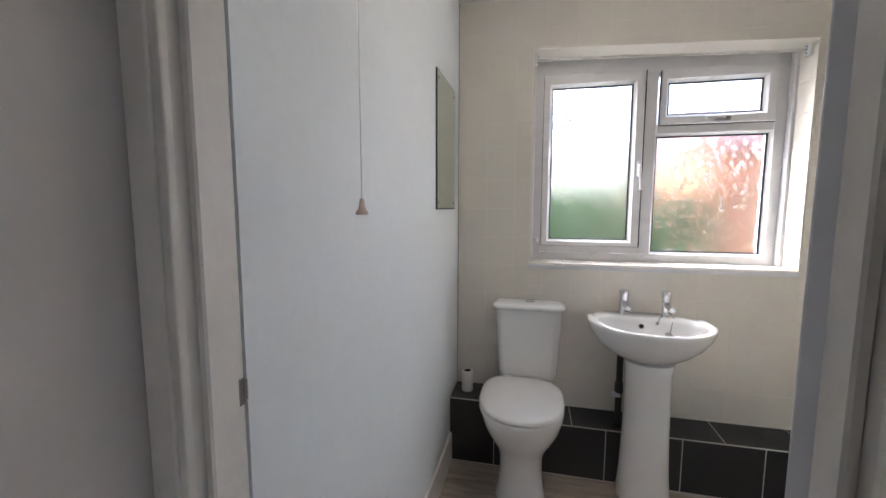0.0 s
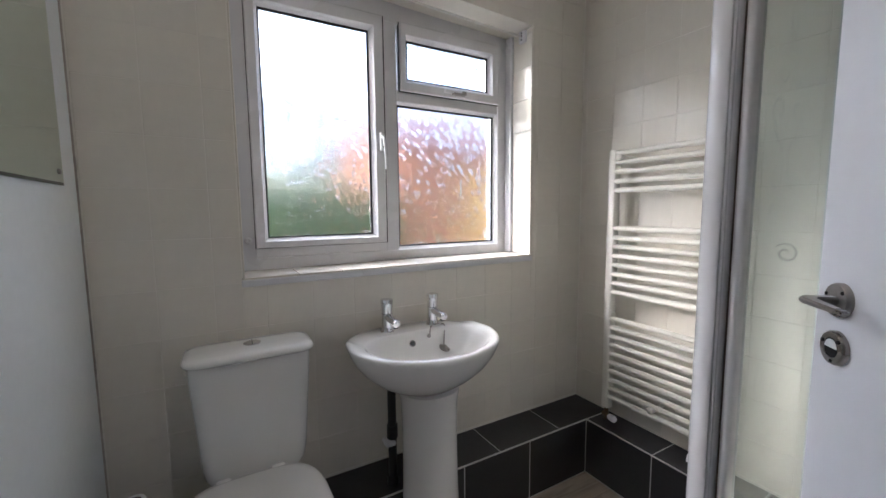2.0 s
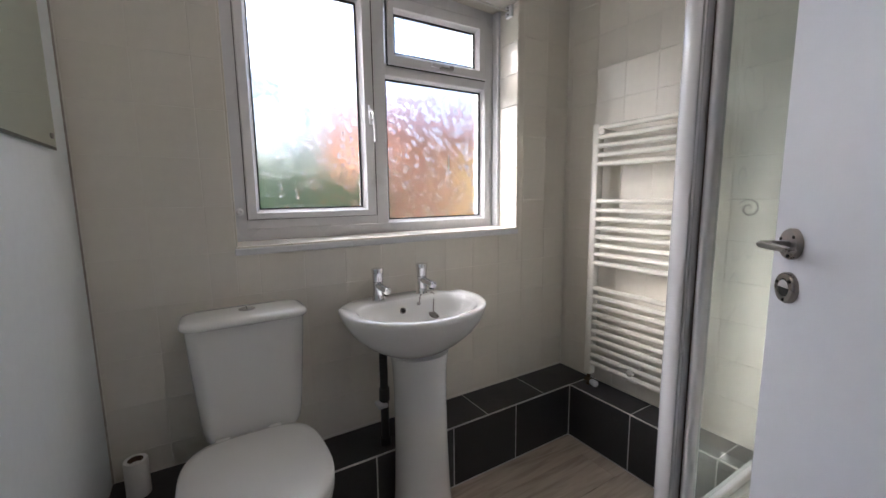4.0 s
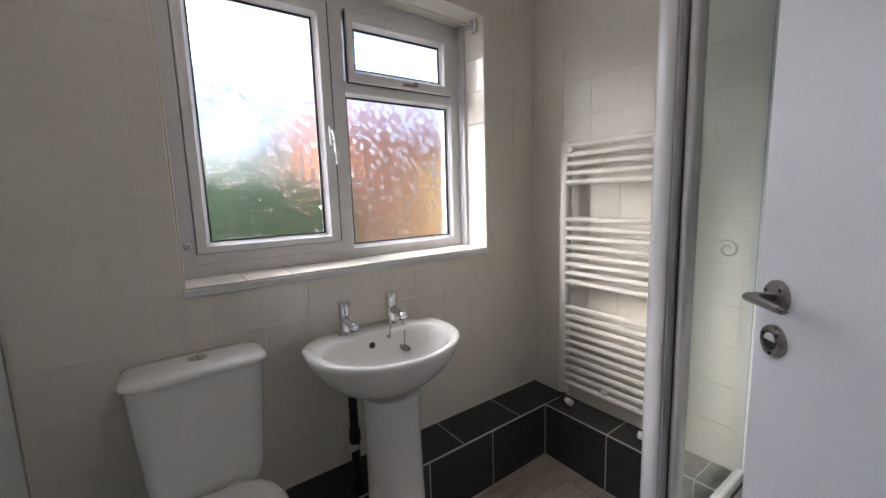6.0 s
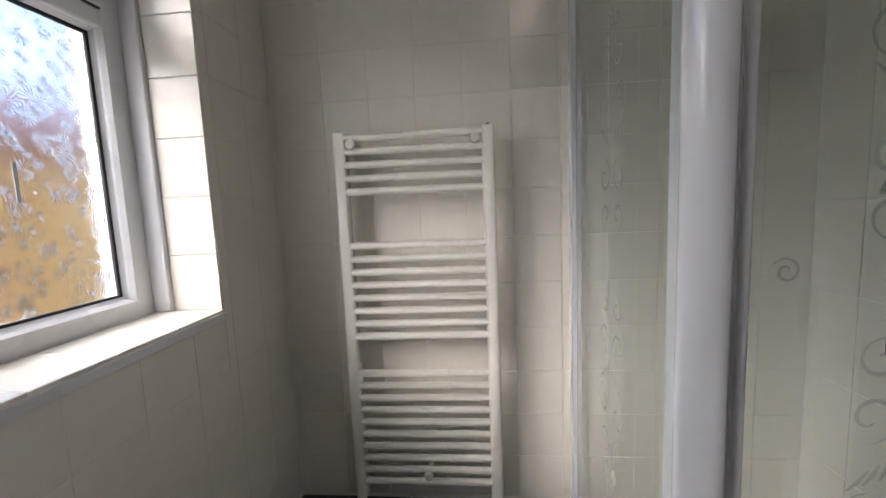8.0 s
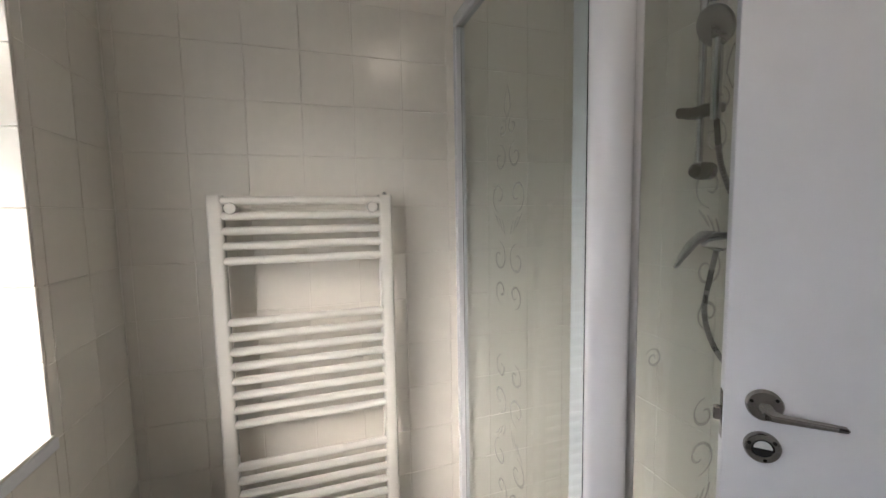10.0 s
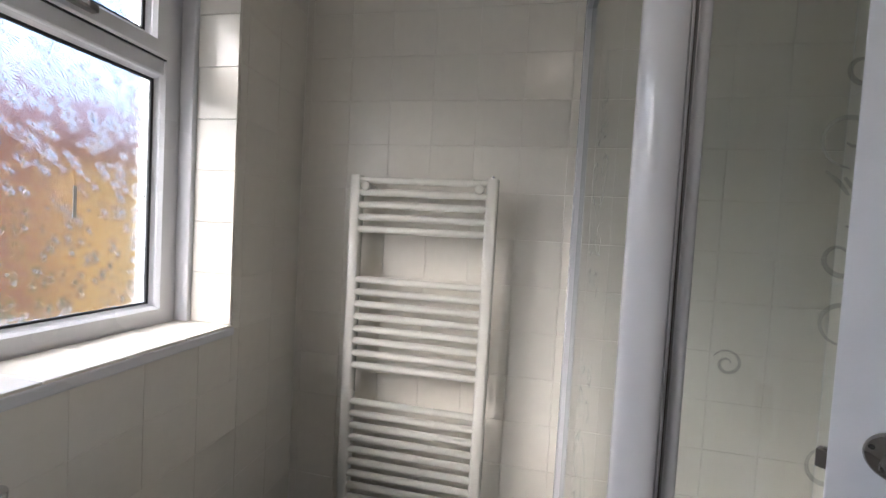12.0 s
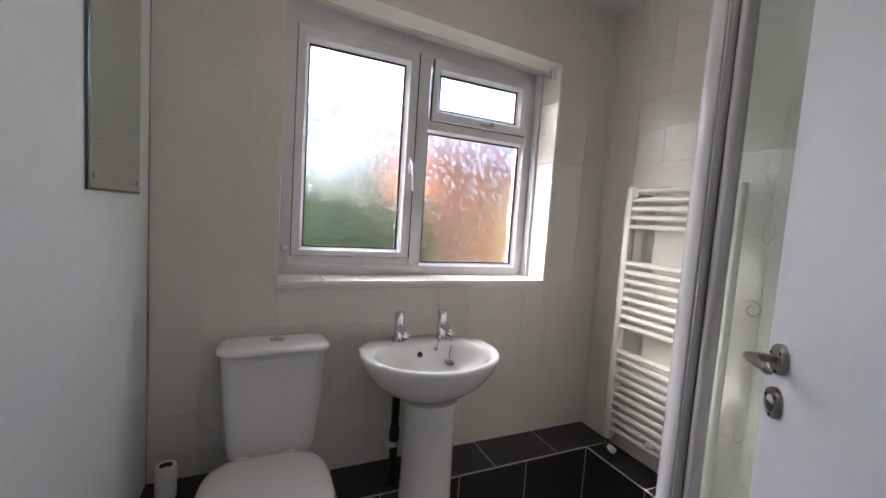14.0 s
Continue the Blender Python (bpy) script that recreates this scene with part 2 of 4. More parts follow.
def loft(bm, rings, cap0=True, cap1=True):
    rows = [[bm.verts.new(p) for p in ring] for ring in rings]
    n = len(rows[0])
    for a, b in zip(rows, rows[1:]):
        for i in range(n):
            bm.faces.new((a[i], a[(i + 1) % n], b[(i + 1) % n], b[i]))
    if cap0:
        bm.faces.new(rows[0][::-1])
    if cap1:
        bm.faces.new(rows[-1])
    return bm


def lathe(bm, profile, at=(0, 0, 0), axis=(0, 0, 1), seg=28):
    """Turn (radius, height) pairs round an axis through a place."""
    q = Vector((0, 0, 1)).rotation_difference(Vector(axis)).to_matrix()
    rings = []
    for r, h in profile:
        rings.append([Vector(at) + q @ Vector((r * math.cos(2 * math.pi * i / seg), r * math.sin(2 * math.pi * i / seg), h)) for i in range(seg)])
    return loft(bm, rings)


def tube(bm, points, r, seg=10):
    pts = [Vector(p) for p in points]
    rings, side = [], None
    for i, p in enumerate(pts):
        way = (pts[min(i + 1, len(pts) - 1)] - pts[max(i - 1, 0)]).normalized()
        if side is None:
            side = way.orthogonal().normalized()
        side = (side - way * side.dot(way)).normalized()
        up = way.cross(side)
        rings.append([p + r * (math.cos(2 * math.pi * k / seg) * side + math.sin(2 * math.pi * k / seg) * up) for k in range(seg)])
    return loft(bm, rings)


def egg(cx, cy, a, bf, bb, z, p=2.0, pb=2.0, n=48):
    """A closed outline: half width a, front length bf towards -y, back length bb."""
    ring = []
    for i in range(n):
        th = 2 * math.pi * i / n
        c, s = math.cos(th), math.sin(th)
        e = 2 / (p if s < 0 else pb)
        ring.append((cx + a * math.copysign(abs(c) ** e, c), cy + (bf if s < 0 else bb) * math.copysign(abs(s) ** e, s), z))
    return ring


def thing(name, at, label, category, group="", kind=""):
    ob = new(name)
    ob.location = [K * v for v in at]
    ob.empty_display_size = 0.05
    return tagged(ob, label, category, group, kind)


def origin(ob):
    place = Vector(ob.location)
    while ob.parent:
        ob = ob.parent
        place += Vector(ob.location)
    return place


def part(name, bm, material, parent=None, label="", smooth=None, at=None):
    """Link a bmesh, given in plan units of the whole place, as one mesh object under a thing or a part."""
    bmesh.ops.recalc_face_normals(bm, faces=bm.faces)
    me = bpy.data.meshes.new(name)
    base = origin(parent) if parent else Vector([K * v for v in at] if at else (0, 0, 0))
    for v in bm.verts:
        v.co = v.co * K - base
    bm.to_mesh(me)
    bm.free()
    me.materials.append(material)
    if smooth:
        me.shade_smooth()
        me.set_sharp_from_angle(angle=radians(smooth))
    ob = new(name, me)
    if parent:
        ob.parent = parent
    else:
        ob.location = base
    if label:
        ob["label"] = label
    return ob


def structure(name, bm, material, label, category="", smooth=None):
    return tagged(part(name, bm, material, smooth=smooth), label, category or name.split("_")[0], kind="structure")


# ---- setting ----
XW, XE, YN, YS, YH, ZC = -0.337, 1.525, 2.008, 0.415, 0.318, 2.28
WX0, WX1, WZ0, WZ1, WZL = 0.031, 1.208, 0.97, 1.985, 2.040
ZB, ZBL, YB, XB = 0.255, 0.33, 1.81, 1.373

wall_north = structure("wall_north", boxes((XW - 0.2, WX0, YN, YN + 0.27, -0.1, ZC + 0.1), (WX1, XE + 0.2, YN, YN + 0.27, -0.1, ZC + 0.1),
    (WX0, WX1, YN, YN + 0.27, -0.1, WZ0), (WX0, WX1, YN, YN + 0.27, WZL + 0.006, ZC + 0.1)), TILE_JOINT, "off-white painted tiled wall with the window", "wall")
# Uneven plastered lintel, higher above the casement.
bm = bmesh.new()
loft(bm, [[(WX0, y, WZL), (WX1, y, WZ1), (WX1, y, WZL + 0.006), (WX0, y, WZL + 0.006)] for y in (YN - 0.001, YN + 0.27)])
part("lintel", bm, TILE, wall_north, "off-white painted uneven lintel")
wall_east = structure("wall_east", boxes((XE, XE + 0.2, YS - 0.14, YN, -0.1, ZC + 0.1)), TILE_JOINT, "off-white painted tiled wall behind the radiator", "wall")
wall_west = structure("wall_west", boxes((XW - 0.1, XW, YS, YN, -0.1, ZC + 0.1)), PAINT, "plain pale painted wall beside the toilet", "wall")
wall_south = structure("wall_south", boxes((0.365, XE, YH, YS, -0.1, ZC + 0.1), (-0.365, 0.365, YH, YS, 1.93, ZC + 0.1), (XW - 0.1, -0.365, YH, YS, -0.1, ZC + 0.1)),
    PAINT, "painted partition wall with the doorway", "wall")
structure("ceiling", boxes((XW - 0.1, XE + 0.2, YS - 0.14, YN, ZC, ZC + 0.12)), CEILING, "plain white painted ceiling", "ceiling")
floor = structure("floor", boxes((XW - 0.1, XE + 0.2, YH, YN, -0.12, -0.004)), GROUT, "greige wood-look plank vinyl floor", "floor")
structure("hall_floor", boxes((-0.8, 1.6, -1.6, YH, -0.12, -0.002)), CARPET, "grey carpeted hall floor", "floor")
structure("hall_ceiling", boxes((-0.8, 1.6, -1.6, YH, ZC, ZC + 0.12)), CEILING, "white hall ceiling", "ceiling")
structure("wall_hall_west", boxes((-0.5, -0.386, -1.6, YH, -0.1, ZC)), HALLPAINT, "plain painted hall wall", "wall")
# The opening is unseen, added only to let daylight into the hall.
structure("wall_hall_east", boxes((1.3, 1.45, -0.85, YH, -0.1, ZC), (1.3, 1.45, -1.6, -1.3, -0.1, ZC), (1.3, 1.45, -1.3, -0.85, 2.0, ZC)), HALLPAINT, "plain painted hall wall with an unseen opening added for daylight", "wall")
structure("wall_hall_south", boxes((-0.5, 1.45, -1.7, -1.6, -0.1, ZC)), HALLPAINT, "plain painted hall wall", "wall")
# Unseen wall, added outside the opening to bounce warm light into the hall.
structure("wall_yard", boxes((3.3, 3.5, -6, 1.6, -0.5, 4.2)), HALLPAINT, "unseen beige wall added to bounce daylight into the hall", "wall")

# Door lining with stops, and architraves on the hall side.
lining = structure("door_frame", boxes((-0.365, -0.336, YH - 0.002, YS - 0.006, 0, 1.93), (0.336, 0.365, YH - 0.002, YS - 0.006, 0, 1.93), (-0.336, 0.336, YH - 0.002, YS - 0.006, 1.905, 1.93),
    bevel=0.002), TRIM, "worn white painted door lining", "door frame")
part("stop", boxes((-0.336, -0.322, 0.333, 0.359, 0, 1.905), bevel=0.003), TRIM, lining)
part("stop", boxes((0.322, 0.336, 0.333, 0.359, 0, 1.905), bevel=0.003), TRIM, lining)
part("stop", boxes((-0.322, 0.322, 0.333, 0.359, 1.893, 1.905), bevel=0.003), TRIM, lining)
part("strike_plate", boxes((-0.3365, -0.3345, 0.397, 0.409, 0.995, 1.035), (-0.336, -0.3335, 0.409, 0.413, 1.0, 1.03), bevel=0.001), STEEL, lining, "steel latch strike plate")


def architrave(x0, x1, name="architrave"):
    bm = bmesh.new()
    box(bm, x0, x1, YH - 0.014, YH - 0.002, 0, 1.96, 0.003, 2)
    box(bm, x0 + 0.006, x1 - 0.012, YH - 0.019, YH - 0.013, 0, 1.955, 0.002, 2)
    return structure(name, bm, TRIM, "white moulded door architrave", "trim")


architrave(-0.384, -0.331)
architrave(0.331, 0.40)
skirting = structure("baseboard", boxes((XW, XW + 0.014, YS + 0.004, YB - 0.002, 0, 0.15), bevel=0.004, segs=2), TRIM, "white painted skirting board", "baseboard")

structure("corner_sealant", boxes((XW, XW + 0.004, YN - 0.005, YN - 0.001, ZBL, ZC)), SEALANT, "thin discoloured sealant line in the corner", "sealant")

# ---- boxed-in pipework clad in dark tiles ----
boxing = structure("pipe_boxing", boxes((XW, 0.08, YB + 0.0012, YN, 0, ZBL - 0.0012), (0.08, XE, YB + 0.0012, YN, 0, ZB - 0.0012), (XB + 0.0012, XE, 1.06, YB + 0.0012, 0, ZB - 0.0012)),
    GROUT, "low pipe boxing clad in dark slate tiles", "boxing")

TILE_MESH = {}


def slab(size, bevel, material, name):
    key = (tuple(round(v, 4) for v in size), name)
    if key not in TILE_MESH:
        bm = boxes((0, size[0], 0, size[1], 0, size[2]))
        sharp = min(bevel, min(size) * 0.4)
        bmesh.ops.bevel(bm, geom=bm.edges[:], offset=sharp, segments=1, affect="EDGES")
        for v in bm.verts:
            v.co *= K
        me = bpy.data.meshes.new(name)
        bm.to_mesh(me)
        bm.free()
        me.materials.append(material)
        TILE_MESH[key] = me
    return TILE_MESH[key]


TILT = random.Random(11)


def lay(name, parent, x0, x1, y0, y1, z0, z1, material, bevel=0.0012, tilt=0.0):
    ob = new(name, slab((x1 - x0, y1 - y0, z1 - z0), bevel, material, name))
    ob.parent = parent
    ob.location = [K * v for v in (x0, y0, z0)]
    if tilt:
        ob.rotation_euler = [radians(TILT.uniform(-tilt, tilt)) for _ in range(3)]
    return ob


G = 0.0022
fx = [XW, -0.114, 0.08, 0.40, 0.72, 1.04, XB]
for a, b in zip(fx, fx[1:]):
    top = ZBL if b < 0.1 else ZB
    lay("tile", boxing, a + G, b - G, YB, YB + 0.01, 0.006, top - G, SLATE)
lay("tile", boxing, XW + 0.001, -0.114 - G, YB + 0.002 + G, YN - 0.004, ZBL - 0.01, ZBL, SLATE)
lay("tile", boxing, -0.114 + G, 0.08, YB + 0.002 + G, YN - 0.004, ZBL - 0.01, ZBL, SLATE)
tx = [0.08, 0.25, 0.57, 0.89, 1.21, XE]
for a, b in zip(tx, tx[1:]):
    lay("tile", boxing, a + G, b - G, YB + 0.002 + G, YN - 0.004, ZB - 0.01, ZB, SLATE)
sy = [YB, 1.50, 1.18, 1.062]
for b, a in zip(sy, sy[1:]):
    lay("tile", boxing, XB, XB + 0.01, a + G, b - G, 0.006, ZB - G, SLATE)
    lay("tile", boxing, XB + 0.002 + G, XE - 0.004, a + G, b - G, ZB - 0.01, ZB, SLATE)
part("edge_trim", boxes((0.082, XB + 0.004, YB - 0.0005, YB + 0.004, ZB - 0.004, ZB + 0.0005)), GROUT, boxing, "pale grout edge line")
part("edge_trim", boxes((XB - 0.0005, XB + 0.004, 1.062, YB, ZB - 0.004, ZB + 0.0005)), GROUT, boxing)
part("edge_trim", boxes((XW, 0.08, YB - 0.0005, YB + 0.004, ZBL - 0.004, ZBL + 0.0005)), GROUT, boxing)


# ---- window ----
window = tagged(thing("window_1", (0.62, 2.17, 0.99), "white double-casement uPVC window with obscure glass", "window", kind="structure"))


def frame_ring(x0, x1, z0, z1, w, y0, y1, bevel=0.006):
    """A rectangular frame with mitred-looking members of width w (left, right, bottom, top)."""
    l, r, b, t = w
    outer = [(x0, z0), (x1, z0), (x1, z1), (x0, z1)]
    inner = [(x0 + l, z0 + b), (x1 - r, z0 + b), (x1 - r, z1 - t), (x0 + l, z1 - t)]
    bm = bmesh.new()
    vs = {}
    ch = bevel
    rows = []
    for ring, y, push in ((outer, y1, 0), (outer, y0 + ch * 0.5, 0), (outer, y0, 0.5), (inner, y0, -1.0), (inner, y0 + ch * 1.6, 0), (inner, y1, 0)):
        row = []
        cx, cz = (x0 + x1) / 2, (z0 + z1) / 2
        for x, z in ring:
            dx, dz = (1 if x < cx else -1), (1 if z < cz else -1)
            row.append(bm.verts.new((x + dx * ch * push, y, z + dz * ch * push)))
        rows.append(row)
    rows.append(rows[0])
    for a, b in zip(rows, rows[1:]):
        for i in range(4):
            bm.faces.new((a[i], a[(i + 1) % 4], b[(i + 1) % 4], b[i]))
    return bm


YF = 2.176
part("outer_frame", frame_ring(WX0, WX1, 0.975, WZL - 0.004, (0.061, 0.068, 0.066, 0.101), YF, YF + 0.075), UPVC, window)
part("bottom_rail", boxes((0.080, 0.600, YF + 0.003, YF + 0.068, 1.036, 1.090), bevel=0.003), UPVC, window)
part("mullion", boxes((0.578, 0.637, YF + 0.002, YF + 0.07, 1.03, 1.952), bevel=0.006, segs=2), UPVC, window)
part("transom", boxes((0.634, 1.160, YF + 0.004, YF + 0.068, 1.640, 1.690), bevel=0.006, segs=2), UPVC, window)
sash = part("casement", frame_ring(0.088, 0.575, 1.072, 1.952, (0.036, 0.043, 0.028, 0.05), YF - 0.014, YF + 0.06), UPVC, window)
vent = part("vent_sash", frame_ring(0.648, 1.143, 1.682, 1.945, (0.029, 0.043, 0.042, 0.05), YF - 0.014, YF + 0.06), UPVC, window)
# Black rings added to draw the shaded gap between sash and frame.
for rect in ((0.0860, 0.5825, 1.0700, 1.9545), (0.6450, 1.1455, 1.6790, 1.9475)):
    part("sash_gap_line", frame_ring(*rect, (0.010,) * 4, YF - 0.002, YF + 0.01, 0.0005), GASKET, window)


def sloped_bead(x0, x1, z0, z1, y0, y1, w):
    """A glazing bead of triangular section that slopes from the frame down to the glass."""
    bm = bmesh.new()
    rings = [[bm.verts.new((x, y, z)) for x, z in ((x0 + d, z0 + d), (x1 - d, z0 + d), (x1 - d, z1 - d), (x0 + d, z1 - d))] for y, d in ((y0, 0), (y1, w), (y1, 0))]
    for a, b in zip(rings, rings[1:] + rings[:1]):
        for i in range(4):
            bm.faces.new((a[i], a[(i + 1) % 4], b[(i + 1) % 4], b[i]))
    bmesh.ops.recalc_face_normals(bm, faces=bm.faces)
    return bm


def pane(x0, x1, z0, z1, y0, material):
    w, y1 = 0.011, y0 + 0.014
    part("glazing_bead", sloped_bead(x0 - 0.001, x1 + 0.001, z0 - 0.001, z1 + 0.001, y0, y1, w), UPVC, window)
    part("gasket", frame_ring(x0 + w - 0.004, x1 - w + 0.004, z0 + w - 0.004, z1 - w + 0.004, (0.0065, 0.0085, 0.0065, 0.0085), y1 - 0.002, y1 + 0.006, 0.0005), GASKET, window)
    p = part("pane", boxes((x0 + 0.004, x1 - 0.004, y1 + 0.002, y1 + 0.006, z0 + 0.004, z1 - 0.004)), material, window)
    q = part("pane", boxes((x0 + 0.004, x1 - 0.004, y1 + 0.022, y1 + 0.026, z0 + 0.004, z1 - 0.004)), FROSTED_GLASS, window)
    p.visible_shadow = q.visible_shadow = False


pane(0.122, 0.532, 1.098, 1.902, YF - 0.002, WINDOW_GLASS)
pane(0.636, 1.142, 1.040, 1.640, YF + 0.012, WINDOW_GLASS)
pane(0.676, 1.101, 1.724, 1.895, YF - 0.002, WINDOW_GLASS)
part("drip_mark", boxes((0.953, 0.960, YF + 0.0265, YF + 0.0279, 1.265, 1.335), bevel=0.0004), CORD, window, "pale dried drip on the glass")
bm = bmesh.new()
lathe(bm, [(0.013, 0), (0.013, 0.004), (0.010, 0.010), (0.006, 0.013), (0.004, 0.009)], (0.064, YF, 1.10), (0, -1, 0), 18)
part("screw_cover", bm, UPVC, window, "round white plastic screw cover", smooth=50)
hb = boxes((0.550, 0.570, YF - 0.030, YF - 0.014, 1.435, 1.508), bevel=0.005, segs=2)
handle = part("casement_handle", hb, UPVC, window, "white espagnolette handle")
hl = bmesh.new()
tube(hl, [(0.560, YF - 0.026, 1.490), (0.560, YF - 0.042, 1.482), (0.562, YF - 0.048, 1.455), (0.566, YF - 0.047, 1.41), (0.570, YF - 0.041, 1.365)], 0.0068, 10)
part("lever", hl, UPVC, handle, smooth=50)
bm = bmesh.new()
lathe(bm, [(0.005, 0), (0.005, 0.0015)], (0.5635, YF - 0.030, 1.450), (0, -1, 0), 12)
part("keyhole", bm, DARKHOLE, handle)
vh = boxes((0.845, 0.925, YF - 0.026, YF - 0.014, 1.696, 1.714), bevel=0.003, segs=2)
latch = part("vent_latch", vh, UPVC, window, "small white vent latch")
part("tongue", boxes((0.880, 0.945, YF - 0.044, YF - 0.024, 1.690, 1.698), (0.925, 0.945, YF - 0.044, YF - 0.036, 1.690, 1.708), bevel=0.002), STEEL, latch, "steel latch tongue")
sill = structure("sill", boxes((WX0 - 0.002, WX1 + 0.002, YN - 0.008, YF - 0.002, 0.968, 0.990), bevel=0.003, segs=2), UPVC, "white tiled window sill", "sill")
sx = [WX0, 0.2, 0.3425, 0.485, 0.6275, 0.77, 0.9125, 1.055, WX1]
for a, b in zip(sx, sx[1:]):
    lay("tile", sill, a + 0.001, b - 0.001, YN - 0.004, YF - 0.004, 0.988, 0.996, TILE)
reveal = structure("window_reveal", boxes((WX0, WX0 + 0.004, YN + 0.002, YF, 0.996, WZL), (WX1 - 0.004, WX1, YN + 0.002, YF, 0.996, WZ1)), TILE_JOINT,
    "white tiled window reveal", "reveal")
part("corner_bead", boxes((WX0, WX0 + 0.014, YF - 0.022, YF, 0.996, WZL - 0.002), (WX1 - 0.020, WX1 - 0.004, YF - 0.044, YF, 0.996, WZ1 - 0.001), bevel=0.004, segs=2), UPVC, reveal)
rz = [0.996 + 0.138 * i for i in range(9)]
for x, top in ((WX1 - 0.0075, WZ1), (WX0 + 0.003, WZL)):
    for a, b in zip(rz, rz[1:]):
        if min(b, top - 0.005) - a > 0.012:
            lay("tile", reveal, x, x + 0.0045, YN - 0.001, YF - 0.045, a + 0.001, min(b, top - 0.005) - 0.001, TILE)

# Roller-blind brackets and rod left in the reveal.
blind = thing("blind_rod", (0.62, 2.06, 1.955), "thin bare roller-blind rod between two white brackets", "blind")
rod = bmesh.new()
tube(rod, [(WX0 + 0.022, 2.06, 2.004), (WX1 - 0.028, 2.06, 1.955)], 0.0045, 8)
part("rod", rod, CORD, blind)
for x, z, side in ((WX0 + 0.008, 2.004, 1), (WX1 - 0.022, 1.955, -1)):
    br = part("bracket", boxes((x, x + 0.014, 2.04, 2.08, z - 0.025, z + 0.025), bevel=0.003, segs=2), UPVC, blind)
    for dz in (-0.013, 0.003, 0.015):
        sc = bmesh.new()
        lathe(sc, [(0.0035, 0), (0.0035, 0.003)], (x + (0.014 if side > 0 else 0), 2.06, z + dz), (side, 0, 0), 10)
        part("screw", sc, GASKET, br)

# ---- toilet ----
toilet = thing("toilet", (0.03, 1.75, 0), "white close-coupled ceramic toilet with lid down", "toilet")
TX = 0.022
bm = bmesh.new()
loft(bm, [egg(TX, 1.66, a, bf, bb, z, 2.1, 3.0) for z, a, bf, bb in
    ((0.0, 0.108, 0.135, 0.14), (0.02, 0.106, 0.132, 0.14), (0.06, 0.098, 0.118, 0.14), (0.14, 0.092, 0.108, 0.14), (0.20, 0.096, 0.118, 0.142), (0.245, 0.112, 0.142, 0.145),
     (0.29, 0.140, 0.176, 0.148), (0.335, 0.162, 0.205, 0.15), (0.375, 0.174, 0.220, 0.15), (0.40, 0.178, 0.226, 0.15), (0.412, 0.174, 0.222, 0.15))])
part("pan", bm, CERAMIC, toilet, smooth=40)
part("shelf", boxes((TX - 0.10, TX + 0.11, 1.80, 1.99, 0.345, 0.432), bevel=0.02, segs=3), CERAMIC, toilet, smooth=40)
bm = bmesh.new()
loft(bm, [egg(TX - 0.004, 1.645, a, bf, 0.212, z, 2.15, 3.6) for z, a, bf in ((0.413, 0.176, 0.212), (0.416, 0.181, 0.217), (0.428, 0.181, 0.217), (0.431, 0.178, 0.214))])
part("seat_ring", bm, SEATPLASTIC, toilet, smooth=40)
bm = bmesh.new()
loft(bm, [egg(TX - 0.004, 1.645, a, bf, bb, z, 2.15, 3.6) for z, a, bf, bb in ((0.433, 0.177, 0.212, 0.212), (0.437, 0.182, 0.218, 0.213), (0.446, 0.181, 0.217, 0.213), (0.453, 0.174, 0.209, 0.208), (0.457, 0.155, 0.188, 0.19), (0.4585, 0.09, 0.11, 0.12))])
part("lid", bm, SEATPLASTIC, toilet, "white closed seat lid", smooth=50)
for x in (TX - 0.075, TX + 0.067):
    bm = bmesh.new()
    lathe(bm, [(0.011, -0.018), (0.013, -0.014), (0.013, 0.014), (0.011, 0.018)], (x, 1.85, 0.445), (1, 0, 0), 14)
    part("hinge", bm, SEATPLASTIC, toilet, smooth=40)


def rounded(cx, y0, y1, a, z, r, n=6):
    """A rounded rectangle ring."""
    ring = []
    for sx_, sy_, start in ((1, 1, 0), (-1, 1, 90), (-1, -1, 180), (1, -1, 270)):
        for i in range(n + 1):
            th = radians(start + 90 * i / n)
            ring.append((cx + sx_ * (a - r) + r * math.cos(th), (y1 - r if sy_ > 0 else y0 + r) + r * math.sin(th), z))
    return ring


CX = 0.0375
cistern = part("cistern", loft(bmesh.new(), [rounded(CX, 1.868, 1.998, 0.126, 0.430, 0.03), rounded(CX, 1.864, 1.998, 0.136, 0.446, 0.035), rounded(CX, 1.861, 1.998, 0.141, 0.475, 0.035), rounded(CX, 1.856, 1.998, 0.146, 0.55, 0.035),
    rounded(CX, 1.850, 1.998, 0.158, 0.72, 0.04), rounded(CX, 1.848, 1.998, 0.161, 0.784, 0.04)]), CERAMIC, toilet, smooth=40)
part("cistern_lid", loft(bmesh.new(), [rounded(CX, 1.852, 2.0, 0.156, 0.7835, 0.04), rounded(CX, 1.852, 2.0, 0.156, 0.7862, 0.04), rounded(CX, 1.840, 2.002, 0.169, 0.7868, 0.045), rounded(CX, 1.836, 2.002, 0.172, 0.792, 0.046), rounded(CX, 1.836, 2.002, 0.172, 0.798, 0.046),
    rounded(CX, 1.841, 2.0, 0.168, 0.806, 0.044), rounded(CX, 1.862, 1.99, 0.15, 0.811, 0.04), rounded(CX, 1.90, 1.96, 0.10, 0.8125, 0.02)]), CERAMIC, toilet, smooth=50)
bm = bmesh.new()
lathe(bm, [(0.024, 0), (0.024, 0.003), (0.020, 0.005), (0.012, 0.0055)], (CX + 0.005, 1.925, 0.811))
part("flush_button", bm, CHROME, toilet, "chrome dual flush button", smooth=40)
